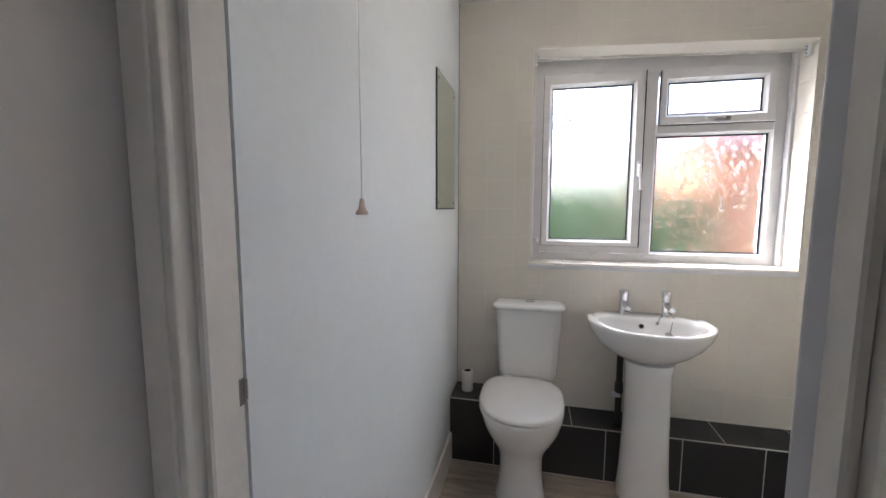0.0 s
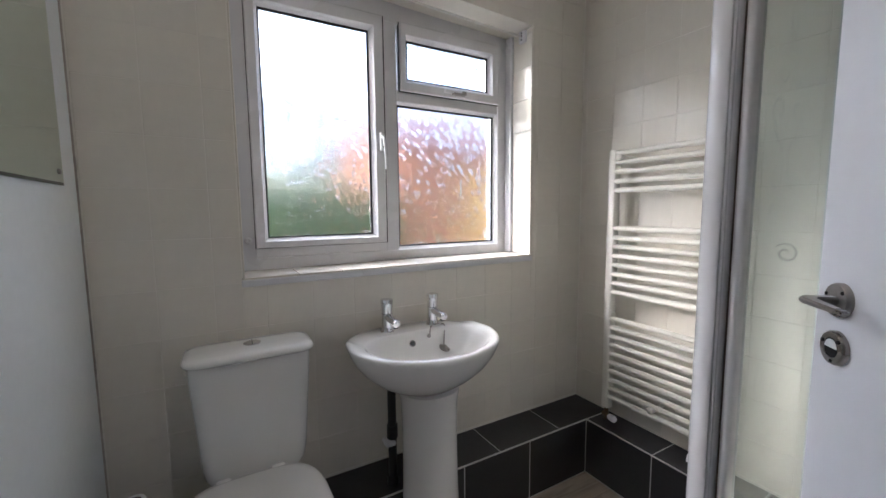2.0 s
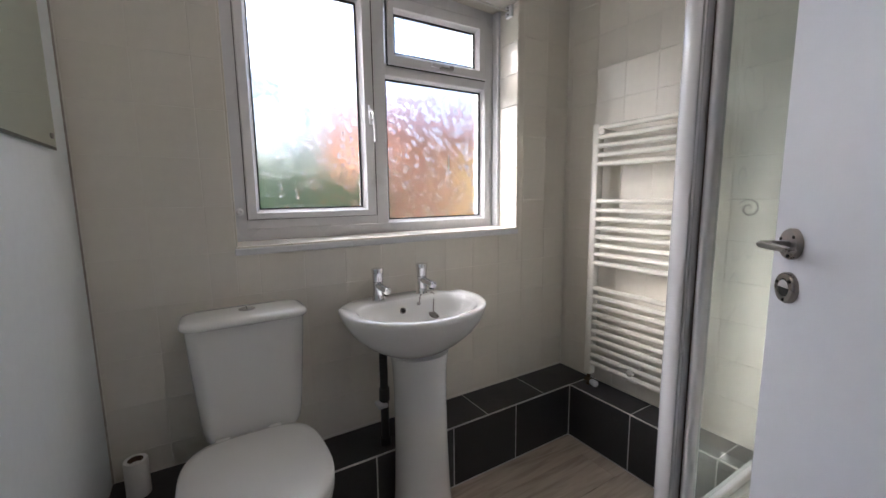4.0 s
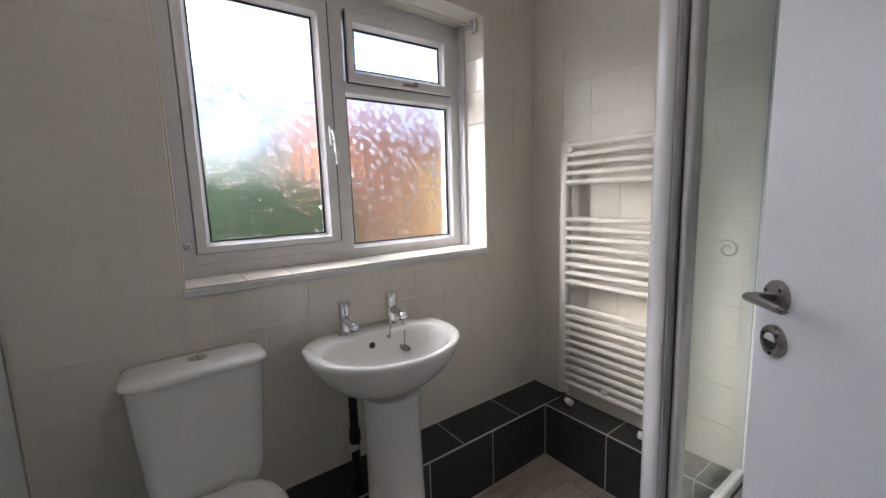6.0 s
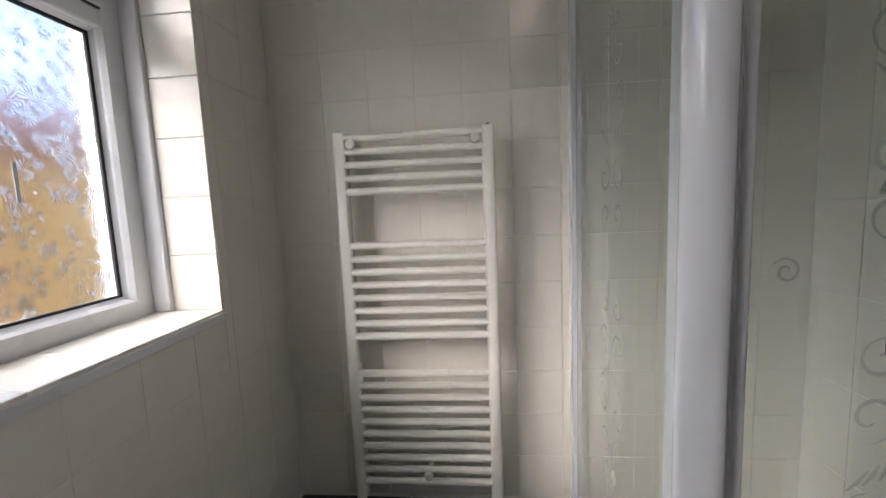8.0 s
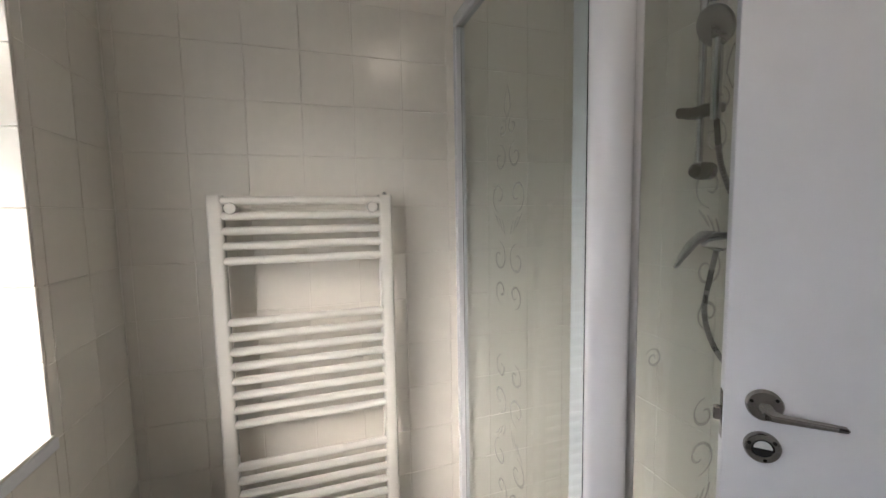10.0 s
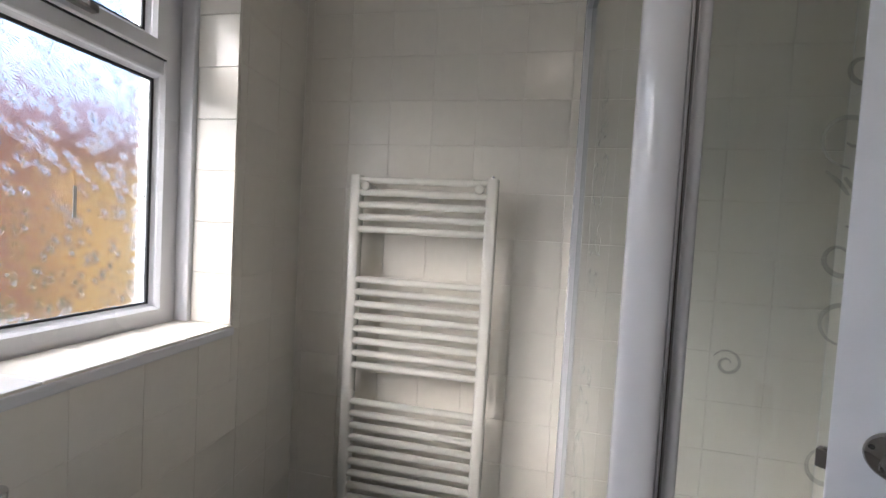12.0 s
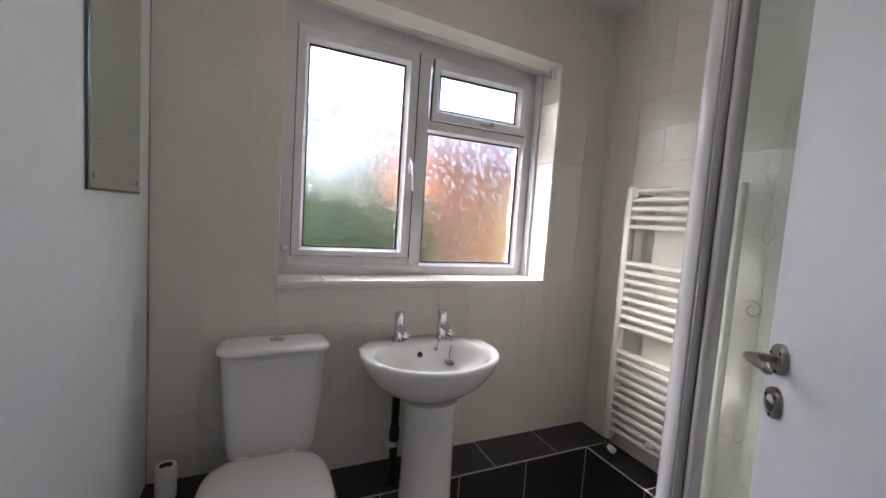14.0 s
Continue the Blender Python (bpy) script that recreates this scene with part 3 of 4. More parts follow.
part("button_split", boxes((CX + 0.0042, CX + 0.0058, 1.905, 1.945, 0.8135, 0.8168)), DARKHOLE, toilet)

# ---- basin ----
basin = thing("pedestal_basin", (0.56, 1.78, 0), "white ceramic pedestal washbasin with two pillar taps", "basin")
BX = 0.549


def deck(a, y_front, y_back, z, pinch, n=56, cy=1.79, p=2.05):
    """Basin outline: round front, sides drawn in towards a straight back."""
    ring = []
    for i in range(n):
        th = 2 * math.pi * i / n
        c, s = math.cos(th), math.sin(th)
        if s < 0:
            e = 2 / p
            ring.append((BX + a * math.copysign(abs(c) ** e, c), cy - (cy - y_front) * abs(s) ** e, z))
        else:
            e = 2 / 3.4
            y = cy + (y_back - cy) * abs(s) ** e
            k = 1 - pinch * ((y - cy) / (y_back - cy)) ** 1.5 if y_back > cy else 1
            ring.append((BX + a * math.copysign(abs(c) ** e, c) * k, y, z))
    return ring


def bowl(a, yf, yb, z, cy=1.76):
    return egg(BX, cy, a, cy - yf, yb - cy, z, 2.05, 2.3, 56)


YBK = 2.004
outer = [(0.10, 1.70, 1.90, 0.622), (0.13, 1.675, 1.92, 0.634), (0.172, 1.64, 1.95, 0.660), (0.212, 1.60, 1.985, 0.698), (0.240, 1.572, YBK, 0.740), (0.251, 1.560, YBK, 0.768), (0.252, 1.557, YBK, 0.780), (0.249, 1.560, YBK, 0.7855), (0.241, 1.568, YBK - 0.004, 0.7875)]
rings = [deck(a, yf, yb, z, 0.13) for a, yf, yb, z in outer]
rings += [bowl(0.216, 1.580, 1.885, 0.786), bowl(0.207, 1.588, 1.872, 0.780), bowl(0.198, 1.600, 1.866, 0.765), bowl(0.18, 1.625, 1.855, 0.73), bowl(0.14, 1.66, 1.835, 0.695), bowl(0.08, 1.70, 1.80, 0.668), bowl(0.022, 1.74, 1.782, 0.660)]
bm = bmesh.new()
loft(bm, rings)
for v in bm.verts:
    if v.co.z > 0.76 and v.co.y > 1.86:
        v.co.z -= 0.016 * min(1.0, (v.co.y - 1.86) / 0.05)
part("bowl", bm, CERAMIC, basin, smooth=60)
bm = bmesh.new()
loft(bm, [egg(BX + 0.002, 1.765, a, bf, bb, z, 2.2, 3.0, 40) for z, a, bf, bb in ((0, 0.112, 0.105, 0.043), (0.02, 0.110, 0.103, 0.043), (0.12, 0.101, 0.093, 0.043), (0.30, 0.094, 0.087, 0.043), (0.48, 0.091, 0.085, 0.05), (0.58, 0.093, 0.088, 0.06), (0.622, 0.10, 0.095, 0.07))])
part("pedestal", bm, CERAMIC, basin, smooth=50)
bm = bmesh.new()
lathe(bm, [(0.0115, 0), (0.0115, 0.004)], (0.537, 1.8595, 0.741), (0, -1, 0.35), 18)
ov = part("overflow", bm, STEEL, basin, "chrome overflow hole")
bm = bmesh.new()
lathe(bm, [(0.008, 0), (0.008, 0.0012)], (0.537, 1.8552, 0.7425), (0, -1, 0.35), 16)
part("hole", bm, DARKHOLE, ov)
bm = bmesh.new()
lathe(bm, [(0.021, 0), (0.021, 0.004), (0.014, 0.005)], (BX, 1.761, 0.660))
part("waste", bm, CHROME, basin, smooth=40)


def tap(x):
    y, z = 1.93, 0.7725
    t = thing("pillar_tap", (x, y, z), "chrome pillar tap on the washbasin", "tap", "basin taps")
    bm = bmesh.new()
    lathe(bm, [(0.0235, -0.002), (0.0235, 0.006), (0.021, 0.010), (0.0195, 0.014), (0.0185, 0.035), (0.0185, 0.066), (0.0195, 0.070)], (x, y, z))
    part("body", bm, CHROME, t, smooth=35)
    bm = bmesh.new()
    lathe(bm, [(0.0182, 0.071), (0.0182, 0.074), (0.0205, 0.098), (0.0222, 0.116), (0.021, 0.1195), (0.010, 0.1205)], (x, y, z))
    part("headwork", bm, CHROME, t, smooth=35)
    bm = bmesh.new()
    lathe(bm, [(0.0135, 0), (0.0135, 0.06), (0.0142, 0.080), (0.0132, 0.086), (0.010, 0.0885), (0.004, 0.0892)], (x, y - 0.004, z + 0.058), (0.0, -1, -0.08), 20)
    part("spout", bm, CHROME, t, smooth=35)
    bm = bmesh.new()
    lathe(bm, [(0.0095, 0), (0.0085, 0.004)], (x, y - 0.077, z + 0.0395), (0.0, 0.08, -1), 14)
    part("outlet", bm, DARKHOLE, t)


tap(0.474)
tap(0.655)
chain = thing("plug_chain", (0.63, 1.89, 0.765), "basin plug hanging on a thin chain", "plug")
bm = bmesh.new()
tube(bm, [(0.672, 1.908, 0.774), (0.676, 1.888, 0.784), (0.672, 1.868, 0.784), (0.662, 1.852, 0.765), (0.654, 1.842, 0.738), (0.648, 1.832, 0.722)], 0.0022, 6)
part("chain", bm, STEEL, chain)
bm = bmesh.new()
lathe(bm, [(0.018, 0), (0.021, 0.006), (0.012, 0.009), (0.005, 0.015)], (0.646, 1.828, 0.712), (0.25, -0.3, 0.9), 18)
part("plug", bm, STEEL, chain, smooth=40)
bm = bmesh.new()
tube(bm, [(0.640, 1.908, 0.774), (0.626, 1.886, 0.784), (0.612, 1.866, 0.780), (0.604, 1.856, 0.762)], 0.0022, 6)
part("stay", bm, STEEL, chain)
bm = bmesh.new()
lathe(bm, [(0.007, 0), (0.007, 0.004)], (0.603, 1.862, 0.757), (0, -1, 0.35), 12)
part("anchor", bm, STEEL, chain)
waste = thing("waste_pipe", (0.455, 1.86, ZB), "black plastic waste pipe with white clip behind the pedestal", "pipe")
bm = bmesh.new()
lathe(bm, [(0.0145, 0), (0.0145, 0.365)], (0.456, 1.86, ZB), seg=18)
part("pipe", bm, PIPE, waste, smooth=40)
bm = bmesh.new()
lathe(bm, [(0.019, 0), (0.0185, 0.045)], (0.456, 1.86, ZB + 0.17), seg=18)
part("coupling", bm, PIPE, waste, smooth=40)
bm = bmesh.new()
lathe(bm, [(0.020, 0), (0.020, 0.03)], (0.456, 1.86, ZB + 0.0), seg=18)
part("coupling", bm, PIPE, waste, smooth=40)
part("clip", boxes((0.425, 0.46, 1.835, 1.88, 0.405, 0.42), bevel=0.003), UPVC, waste)

# ---- toilet roll ----
roll = thing("toilet_roll", (-0.265, 1.915, ZBL), "nearly used white toilet roll standing on the boxing", "toilet roll")
bm = bmesh.new()
lathe(bm, [(0.028, 0.0), (0.029, 0.003), (0.029, 0.102), (0.0275, 0.105), (0.0185, 0.105), (0.0185, 0.09)], (-0.265, 1.915, ZBL))
part("paper", bm, PAPER, roll, smooth=40)
bm = bmesh.new()
lathe(bm, [(0.0183, 0.0), (0.0183, 0.1045), (0.0172, 0.1045), (0.0172, 0.06)], (-0.265, 1.915, ZBL))
part("core", bm, CARD, roll, smooth=40)

# ---- towel radiator ----
rad = thing("towel_radiator", (1.46, 1.555, ZB), "cream-white ladder towel radiator fixed to the tiled wall", "radiator")
RX = 1.456
for y in (1.770, 1.341):
    bm = bmesh.new()
    loft(bm, [[(RX + 0.018 * c * k, y + 0.018 * s * k, z) for c, s in ((-1, -0.55), (-0.9, -0.85), (-0.6, -1), (0.9, -1), (1, -0.9), (1, 0.9), (0.9, 1), (-0.6, 1), (-0.9, 0.85), (-1, 0.55))] for z, k in ((0.312, 0.9), (0.315, 1), (1.442, 1), (1.445, 0.9))])
    part("upright", bm, ENAMEL, rad, smooth=50)
zs = [1.430 - 0.0385 * i for i in range(5)] + [1.116 - 0.0394 * i for i in range(8)] + [0.722 - 0.0394 * i for i in range(10)]
for z in zs:
    bm = bmesh.new()
    lathe(bm, [(0.0108, 0), (0.0108, 0.402)], (RX - 0.006, 1.757, z), (0, -1, 0), 14)
    part("bar", bm, ENAMEL, rad, smooth=50)
for y, z in ((1.733, 1.411), (1.378, 1.411), (1.552, 0.395)):
    bm = bmesh.new()
    lathe(bm, [(0.008, -0.085), (0.008, -0.03), (0.013, -0.02), (0.0145, 0.0), (0.0135, 0.006), (0.008, 0.009)], (RX - 0.02, y, z), (-1, 0, 0), 18)
    part("wall_bracket", bm, ENAMEL, rad, smooth=40)
bm = bmesh.new()
lathe(bm, [(0.007, 0), (0.007, 0.004), (0.0045, 0.006), (0.0045, 0.009)], (RX, 1.341, 1.444), seg=12)
part("air_vent", bm, CHROME, rad, "chrome bleed plug")
for y, side in ((1.770, -1), (1.341, 1)):
    bm = bmesh.new()
    lathe(bm, [(0.012, 0), (0.012, 0.03), (0.009, 0.032), (0.009, 0.058)], (RX, y, ZB), seg=14)
    lathe(bm, [(0.013, -0.012), (0.013, 0.018), (0.009, 0.02), (0.009, 0.03)], (RX - 0.004, y, ZB + 0.022), (-0.35, side, 0), 14)
    valve = part("valve", bm, BRASS, rad, "tarnished brass radiator valve", smooth=40)
    bm = bmesh.new()
    q = Vector((-0.35, side, 0.1)).normalized()
    lathe(bm, [(0.010, 0.0), (0.014, 0.004), (0.0155, 0.030), (0.0135, 0.036), (0.006, 0.037)], Vector((RX - 0.004, y, ZB + 0.022)) + q * 0.028, q, 16)
    part("cap", bm, UPVC, valve, "white plastic valve cap", smooth=40)

# ---- shower ----
ZT = 0.20
tray = thing("shower_tray", (1.19, 0.76, 0), "white raised square shower tray", "shower tray")
bm = boxes((0.845, XE - 0.002, YS + 0.002, 1.06, 0, ZT - 0.04), (0.845, 0.895, YS + 0.002, 1.06, ZT - 0.04, ZT), (0.895, XE - 0.002, 1.01, 1.06, ZT - 0.04, ZT), (XE - 0.05, XE - 0.002, YS + 0.002, 1.01, ZT - 0.04, ZT), (0.895, XE - 0.05, YS + 0.002, 0.48, ZT - 0.04, ZT), bevel=0.004)
part("basin", bm, TRAY, tray)
enclosure = thing("shower_enclosure", (1.0, 0.95, ZT), "white framed corner shower enclosure with etched clear glass", "shower enclosure")
ZS = 1.955
PY = 1.085
# Rounded corner post with two grooves beside the door.
bm = bmesh.new()
prof = []
for i in range(21):
    th = radians(55 + 140 * i / 20)
    prof.append((0.868 + 0.037 * math.cos(th), 1.064 + 0.037 * math.sin(th)))
prof += [(0.8335, 1.0520), (0.8390, 1.0515), (0.8390, 1.0500), (0.8350, 1.0494), (0.8370, 1.0462), (0.8425, 1.0457), (0.8425, 1.0446), (0.8395, 1.0440), (0.8440, 1.0425), (0.888, 1.0425), (0.900, 1.052), (0.903, 1.078)]
loft(bm, [[(x, y, z) for x, y in prof] for z in (ZT, ZS + 0.02)])
post = part("corner_post", bm, ALU, enclosure, "rounded glossy white corner post", smooth=30)
part("panel_stile", boxes((0.897, 0.953, 1.058, 1.0765, ZT, ZS + 0.001), bevel=0.004, segs=2), ALU, enclosure)
# Strip between post and door; the groove's shade is put into its colour.
part("groove_shade", boxes((0.858, 0.884, 1.0365, 1.0420, ZT, ZS)), GROOVE_SHADE_SEAL, enclosure, "brown-grey strip standing for shade in the groove")
bm = bmesh.new()
stile = [(0.862, 1.036), (0.852, 1.0357)]
for i in range(9):
    th = radians(100 + 160 * i / 8)
    stile.append((0.853 + 0.008 * math.cos(th), 1.0265 + 0.008 * math.sin(th)))
stile += [(0.862, 1.0180), (0.886, 1.0180), (0.886, 1.036)]
loft(bm, [[(x, y, z) for x, y in stile] for z in (ZT, ZS)])
part("door_stile", bm, ALU, enclosure, smooth=30)
part("door_stile", boxes((0.860, 0.892, 0.452, 0.478, ZT, ZS), bevel=0.004, segs=2), ALU, enclosure)
part("wall_channel", boxes((0.855, 0.900, YS + 0.001, 0.452, ZT, ZS), bevel=0.003), ALU, enclosure)
part("wall_channel", boxes((XE - 0.026, XE - 0.001, PY - 0.018, PY + 0.018, ZB + 0.002, ZS), bevel=0.004, segs=2), ALU, enclosure)
part("glazing_seal", boxes((XE - 0.0272, XE - 0.0255, PY - 0.0045, PY - 0.0032, ZB + 0.03, ZS - 0.02)), GROOVE_SHADE_SEAL, enclosure)
part("top_rail", boxes((0.902, XE - 0.001, PY - 0.018, PY + 0.018, ZS, ZS + 0.035), bevel=0.006, segs=2), ALU, enclosure)
part("top_rail", boxes((0.858, 0.90, YS + 0.001, 1.03, ZS, ZS + 0.035), bevel=0.006, segs=2), ALU, enclosure)
part("bottom_rail", boxes((0.904, XE - 0.026, PY - 0.016, PY + 0.016, ZB + 0.002, ZB + 0.035), bevel=0.005, segs=2), ALU, enclosure)
part("plinth", boxes((0.90, XB + 0.0, PY - 0.03, PY + 0.014, 0, ZB + 0.002), bevel=0.003), TRAY, enclosure)
part("bottom_rail", boxes((0.860, 0.892, 0.478, 1.017, ZT, ZT + 0.03), bevel=0.005, segs=2), ALU, enclosure)
g1 = part("glass_panel", boxes((0.90, XE - 0.012, PY - 0.003, PY + 0.003, ZB + 0.03, ZS + 0.002)), SHOWER_GLASS, enclosure, "clear etched side panel")
g2 = part("glass_door", boxes((0.873, 0.879, 0.476, 1.020, ZT + 0.025, ZS + 0.002)), SHOWER_GLASS, enclosure, "clear etched shower door")
for g in (g1, g2):
    g.visible_shadow = False


def spiral(cu, cv, r0, turns, start, mirror=1, n=26):
    pts = []
    for i in range(n):
        k = i / (n - 1)
        r = r0 * (1 - 0.8 * k)
        th = start + turns * 2 * math.pi * k
        pts.append((cu + mirror * r * math.cos(th), cv + r * math.sin(th)))
    return pts


def ribbon(bm, pts, w, put):
    """A flat tapered band along a line in the plane of the glass."""
    n = len(pts)
    row = []
    for i, (u, v) in enumerate(pts):
        a, b = pts[max(i - 1, 0)], pts[min(i + 1, n - 1)]
        du, dv = b[0] - a[0], b[1] - a[1]
        d = math.hypot(du, dv) or 1
        k = w * (0.35 + 0.65 * math.sin(math.pi * (i + 0.5) / n))
        row.append((bm.verts.new(put(u - dv / d * k, v + du / d * k)), bm.verts.new(put(u + dv / d * k, v - du / d * k))))
    for a, b in zip(row, row[1:]):
        bm.faces.new((a[0], a[1], b[1], b[0]))


def ornament(put, parent):
    def stroke(pts, w):
        bm = bmesh.new()
        ribbon(bm, pts, w, put)
        part("scroll", bm, ETCH, parent)

    for s in (1, -1):
        for m in (1, -1):
            for cv, r, st in ((0.10, 0.032, 4.7), (0.185, 0.040, 1.6), (0.34, 0.040, 4.7), (0.43, 0.034, 1.6), (0.50, 0.022, 1.6)):
                stroke([(u, s * v) for u, v in spiral(m * r * 1.15, cv, r, 1.1, st, m)], 0.0034)
            for k in range(3):
                stroke([(m * (0.016 + 0.014 * k), s * (0.245 + 0.010 * k)), (m * (0.020 + 0.018 * k), s * (0.262 + 0.010 * k)), (m * (0.028 + 0.022 * k), s * (0.28 + 0.008 * k))], 0.003)
            stroke([(0, s * 0.52), (m * 0.016, s * 0.545), (m * 0.012, s * 0.57), (0, s * 0.60)], 0.0026)


ornament(lambda u, v: (1.19 + u, PY + 0.0036, 1.09 + v), g1)
ornament(lambda u, v: (0.8724, 0.79 + u, 1.09 + v), g2)
kb = bmesh.new()
ribbon(kb, spiral(0, 0, 0.02, 1.4, 0.5), 0.0024, lambda u, v: (0.8724, 0.958 + u, 1.118 + v))
part("scroll", kb, ETCH, g2)

shower = thing("shower_mixer", (1.15, YS, 1.295), "chrome lever shower mixer on the shower wall", "shower mixer")
bm = bmesh.new()
tube(bm, [(1.03, YS + 0.04, 1.295), (1.185, YS + 0.04, 1.295)], 0.019, 16)
body = part("body", bm, CHROME, shower, smooth=35)
for x in (1.045, 1.17):
    bm = bmesh.new()
    lathe(bm, [(0.030, 0.003), (0.030, 0.009), (0.020, 0.014), (0.016, 0.03)], (x, YS, 1.295), (0, 1, 0), 22)
    part("flange", bm, CHROME, shower, smooth=35)
bm = bmesh.new()
loft(bm, [[(1.148 + dx + w * c, YS + 0.05 + dy + 0.6 * w * s, 1.312 + dz + 0.3 * w * s) for c, s in ((1, 0), (0.7, 0.7), (0, 1), (-0.7, 0.7), (-1, 0), (-0.7, -0.7), (0, -1), (0.7, -0.7))]
    for dx, dy, dz, w in ((-0.02, -0.01, 0.008, 0.022), (0.01, 0.012, 0.010, 0.024), (0.045, 0.026, -0.02, 0.018), (0.075, 0.034, -0.065, 0.013), (0.09, 0.038, -0.092, 0.010), (0.094, 0.039, -0.10, 0.005))])
part("lever", bm, CHROME, shower, smooth=60)
rail = thing("shower_riser", (1.212, YS, 1.50), "chrome riser rail with hand shower and ribbed hose", "shower")
RLX = 1.212
bm = bmesh.new()
tube(bm, [(RLX, YS + 0.045, 1.48), (RLX, YS + 0.045, 2.02)], 0.0105, 14)
part("rail", bm, CHROME, rail, smooth=40)
for z in (1.50, 2.0):
    bm = bmesh.new()
    lathe(bm, [(0.022, 0.002), (0.026, 0.01), (0.026, 0.05), (0.021, 0.066)], (RLX - 0.006, YS, z), (0, 1, 0), 18)
    part("end_bracket", bm, STEEL, rail, smooth=40)
bm = bmesh.new()
box(bm, 1.14, 1.245, YS + 0.035, YS + 0.08, 1.65, 1.68, 0.009, 2)
lathe(bm, [(0.012, 0), (0.016, 0.015), (0.016, 0.03)], (1.24, YS + 0.058, 1.672), (1, 0, 0.15), 14)
part("slider", bm, STEEL, rail, smooth=40)
bm = bmesh.new()
tube(bm, [(1.142, YS + 0.075, 1.63), (1.137, YS + 0.085, 1.69), (1.127, YS + 0.095, 1.77), (1.120, YS + 0.105, 1.83)], 0.0135, 12)
head = part("hand_shower", bm, CHROME, rail, smooth=40)
bm = bmesh.new()
lathe(bm, [(0.02, -0.025), (0.042, -0.006), (0.052, 0.004), (0.052, 0.012), (0.044, 0.015)], (1.117, YS + 0.112, 1.86), (0.1, 0.85, -0.45), 26)
part("spray_head", bm, STEEL, head, smooth=40)
bm = bmesh.new()
hose = []
ctrl = [(1.142, YS + 0.07, 1.63), (1.142, YS + 0.06, 1.56), (1.13, YS + 0.055, 1.49), (1.08, YS + 0.05, 1.36), (1.02, YS + 0.05, 1.15), (1.01, YS + 0.05, 0.98), (1.07, YS + 0.05, 0.94), (1.14, YS + 0.05, 1.0), (1.172, YS + 0.05, 1.09), (1.163, YS + 0.045, 1.19), (1.150, YS + 0.04, 1.275)]
for i in range(len(ctrl) - 1):
    p0, p1, p2, p3 = (Vector(ctrl[min(max(j, 0), len(ctrl) - 1)]) for j in (i - 1, i, i + 1, i + 2))
    for k in range(22):
        u = k / 22
        hose.append(0.5 * (2 * p1 + (p2 - p0) * u + (2 * p0 - 5 * p1 + 4 * p2 - p3) * u * u + (3 * p1 - p0 - 3 * p2 + p3) * u ** 3))
tube(bm, hose, 0.0085, 10)
bm.verts.ensure_lookup_table()
for i, p in enumerate(hose):
    for k in range(10):
        v = bm.verts[i * 10 + k]
        v.co = p + (v.co - p) * (1.0 if i % 2 else 0.76)
part("hose", bm, STEEL, rail, "ribbed chrome hose")

# ---- door ----
D = Vector((0.700, 0.714, 0)).normalized()
NRM = Vector((-0.714, 0.700, 0)).normalized()
HINGE = Vector((0.3226, 0.405, 0))
WIDE = 0.672
door = thing("door_1", (0.3226, 0.405, 0.006), "open plain white flush door with steel lever handle", "door", kind="structure")
DM = Matrix.Translation(HINGE) @ Matrix(((D.x, NRM.x, 0, 0), (D.y, NRM.y, 0, 0), (0, 0, 1, 0), (0, 0, 0, 1)))


def on_door(bm):
    bmesh.ops.transform(bm, matrix=DM, verts=bm.verts)
    return bm


part("leaf", on_door(boxes((0, WIDE, -0.037, 0, 0.006, 1.895), bevel=0.002, segs=2)), DOORPAINT, door)
# Thin slab coloured darker to stand for shade on the hall side.
part("hall_face", on_door(boxes((0.004, WIDE - 0.004, -0.0395, -0.0375, 0.010, 1.891))), HALLSIDE_SHADE, door, "white hall side with its shade put into a taupe colour")
HU = WIDE - 0.054
lever = bmesh.new()
lathe(lever, [(0.0255, 0), (0.0255, 0.006), (0.0235, 0.009), (0.012, 0.0092)], (HU, 0, 1.067), (0, 1, 0), 32)
rose = part("handle", on_door(lever), STEEL, door, "brushed steel lever handle on round rose", smooth=35)
lever = bmesh.new()
bar = [(HU + 0.0085, 0.004, 0.0095), (HU + 0.0085, 0.040, 0.009), (HU + 0.006, 0.050, 0.0085), (HU - 0.002, 0.054, 0.008), (HU - 0.088, 0.054, 0.0055)]
back = [(HU - 0.0085, 0.004, 0.0095), (HU - 0.0085, 0.030, 0.009), (HU - 0.012, 0.036, 0.0085), (HU - 0.020, 0.038, 0.008), (HU - 0.088, 0.042, 0.0055)]
loft(lever, [[(a[0], a[1], 1.0665 + a[2] * 0.6), (a[0], a[1], 1.0665 - a[2] * 0.6), (b[0], b[1], 1.0665 - b[2] * 0.6), (b[0], b[1], 1.0665 + b[2] * 0.6)] for a, b in zip(bar, back)])
bmesh.ops.bevel(lever, geom=lever.edges[:], offset=0.0022, segments=2, affect="EDGES")
part("lever", on_door(lever), STEEL, rose, smooth=50)
key = bmesh.new()
lathe(key, [(0.0255, 0), (0.0255, 0.006), (0.0235, 0.009), (0.0155, 0.0092), (0.0145, 0.007)], (HU, 0, 0.995), (0, 1, 0), 32)
lock = part("escutcheon", on_door(key), STEEL, door, "round bathroom lock release", smooth=35)
key = bmesh.new()
lathe(key, [(0.0145, 0), (0.0145, 0.0085)], (HU, 0, 0.995), (0, 1, 0), 24)
part("turn", on_door(key), DARKHOLE, lock)
half = [(0.0125 * math.cos(math.pi * i / 14), 0.0125 * math.sin(math.pi * i / 14)) for i in range(15)]
key = bmesh.new()
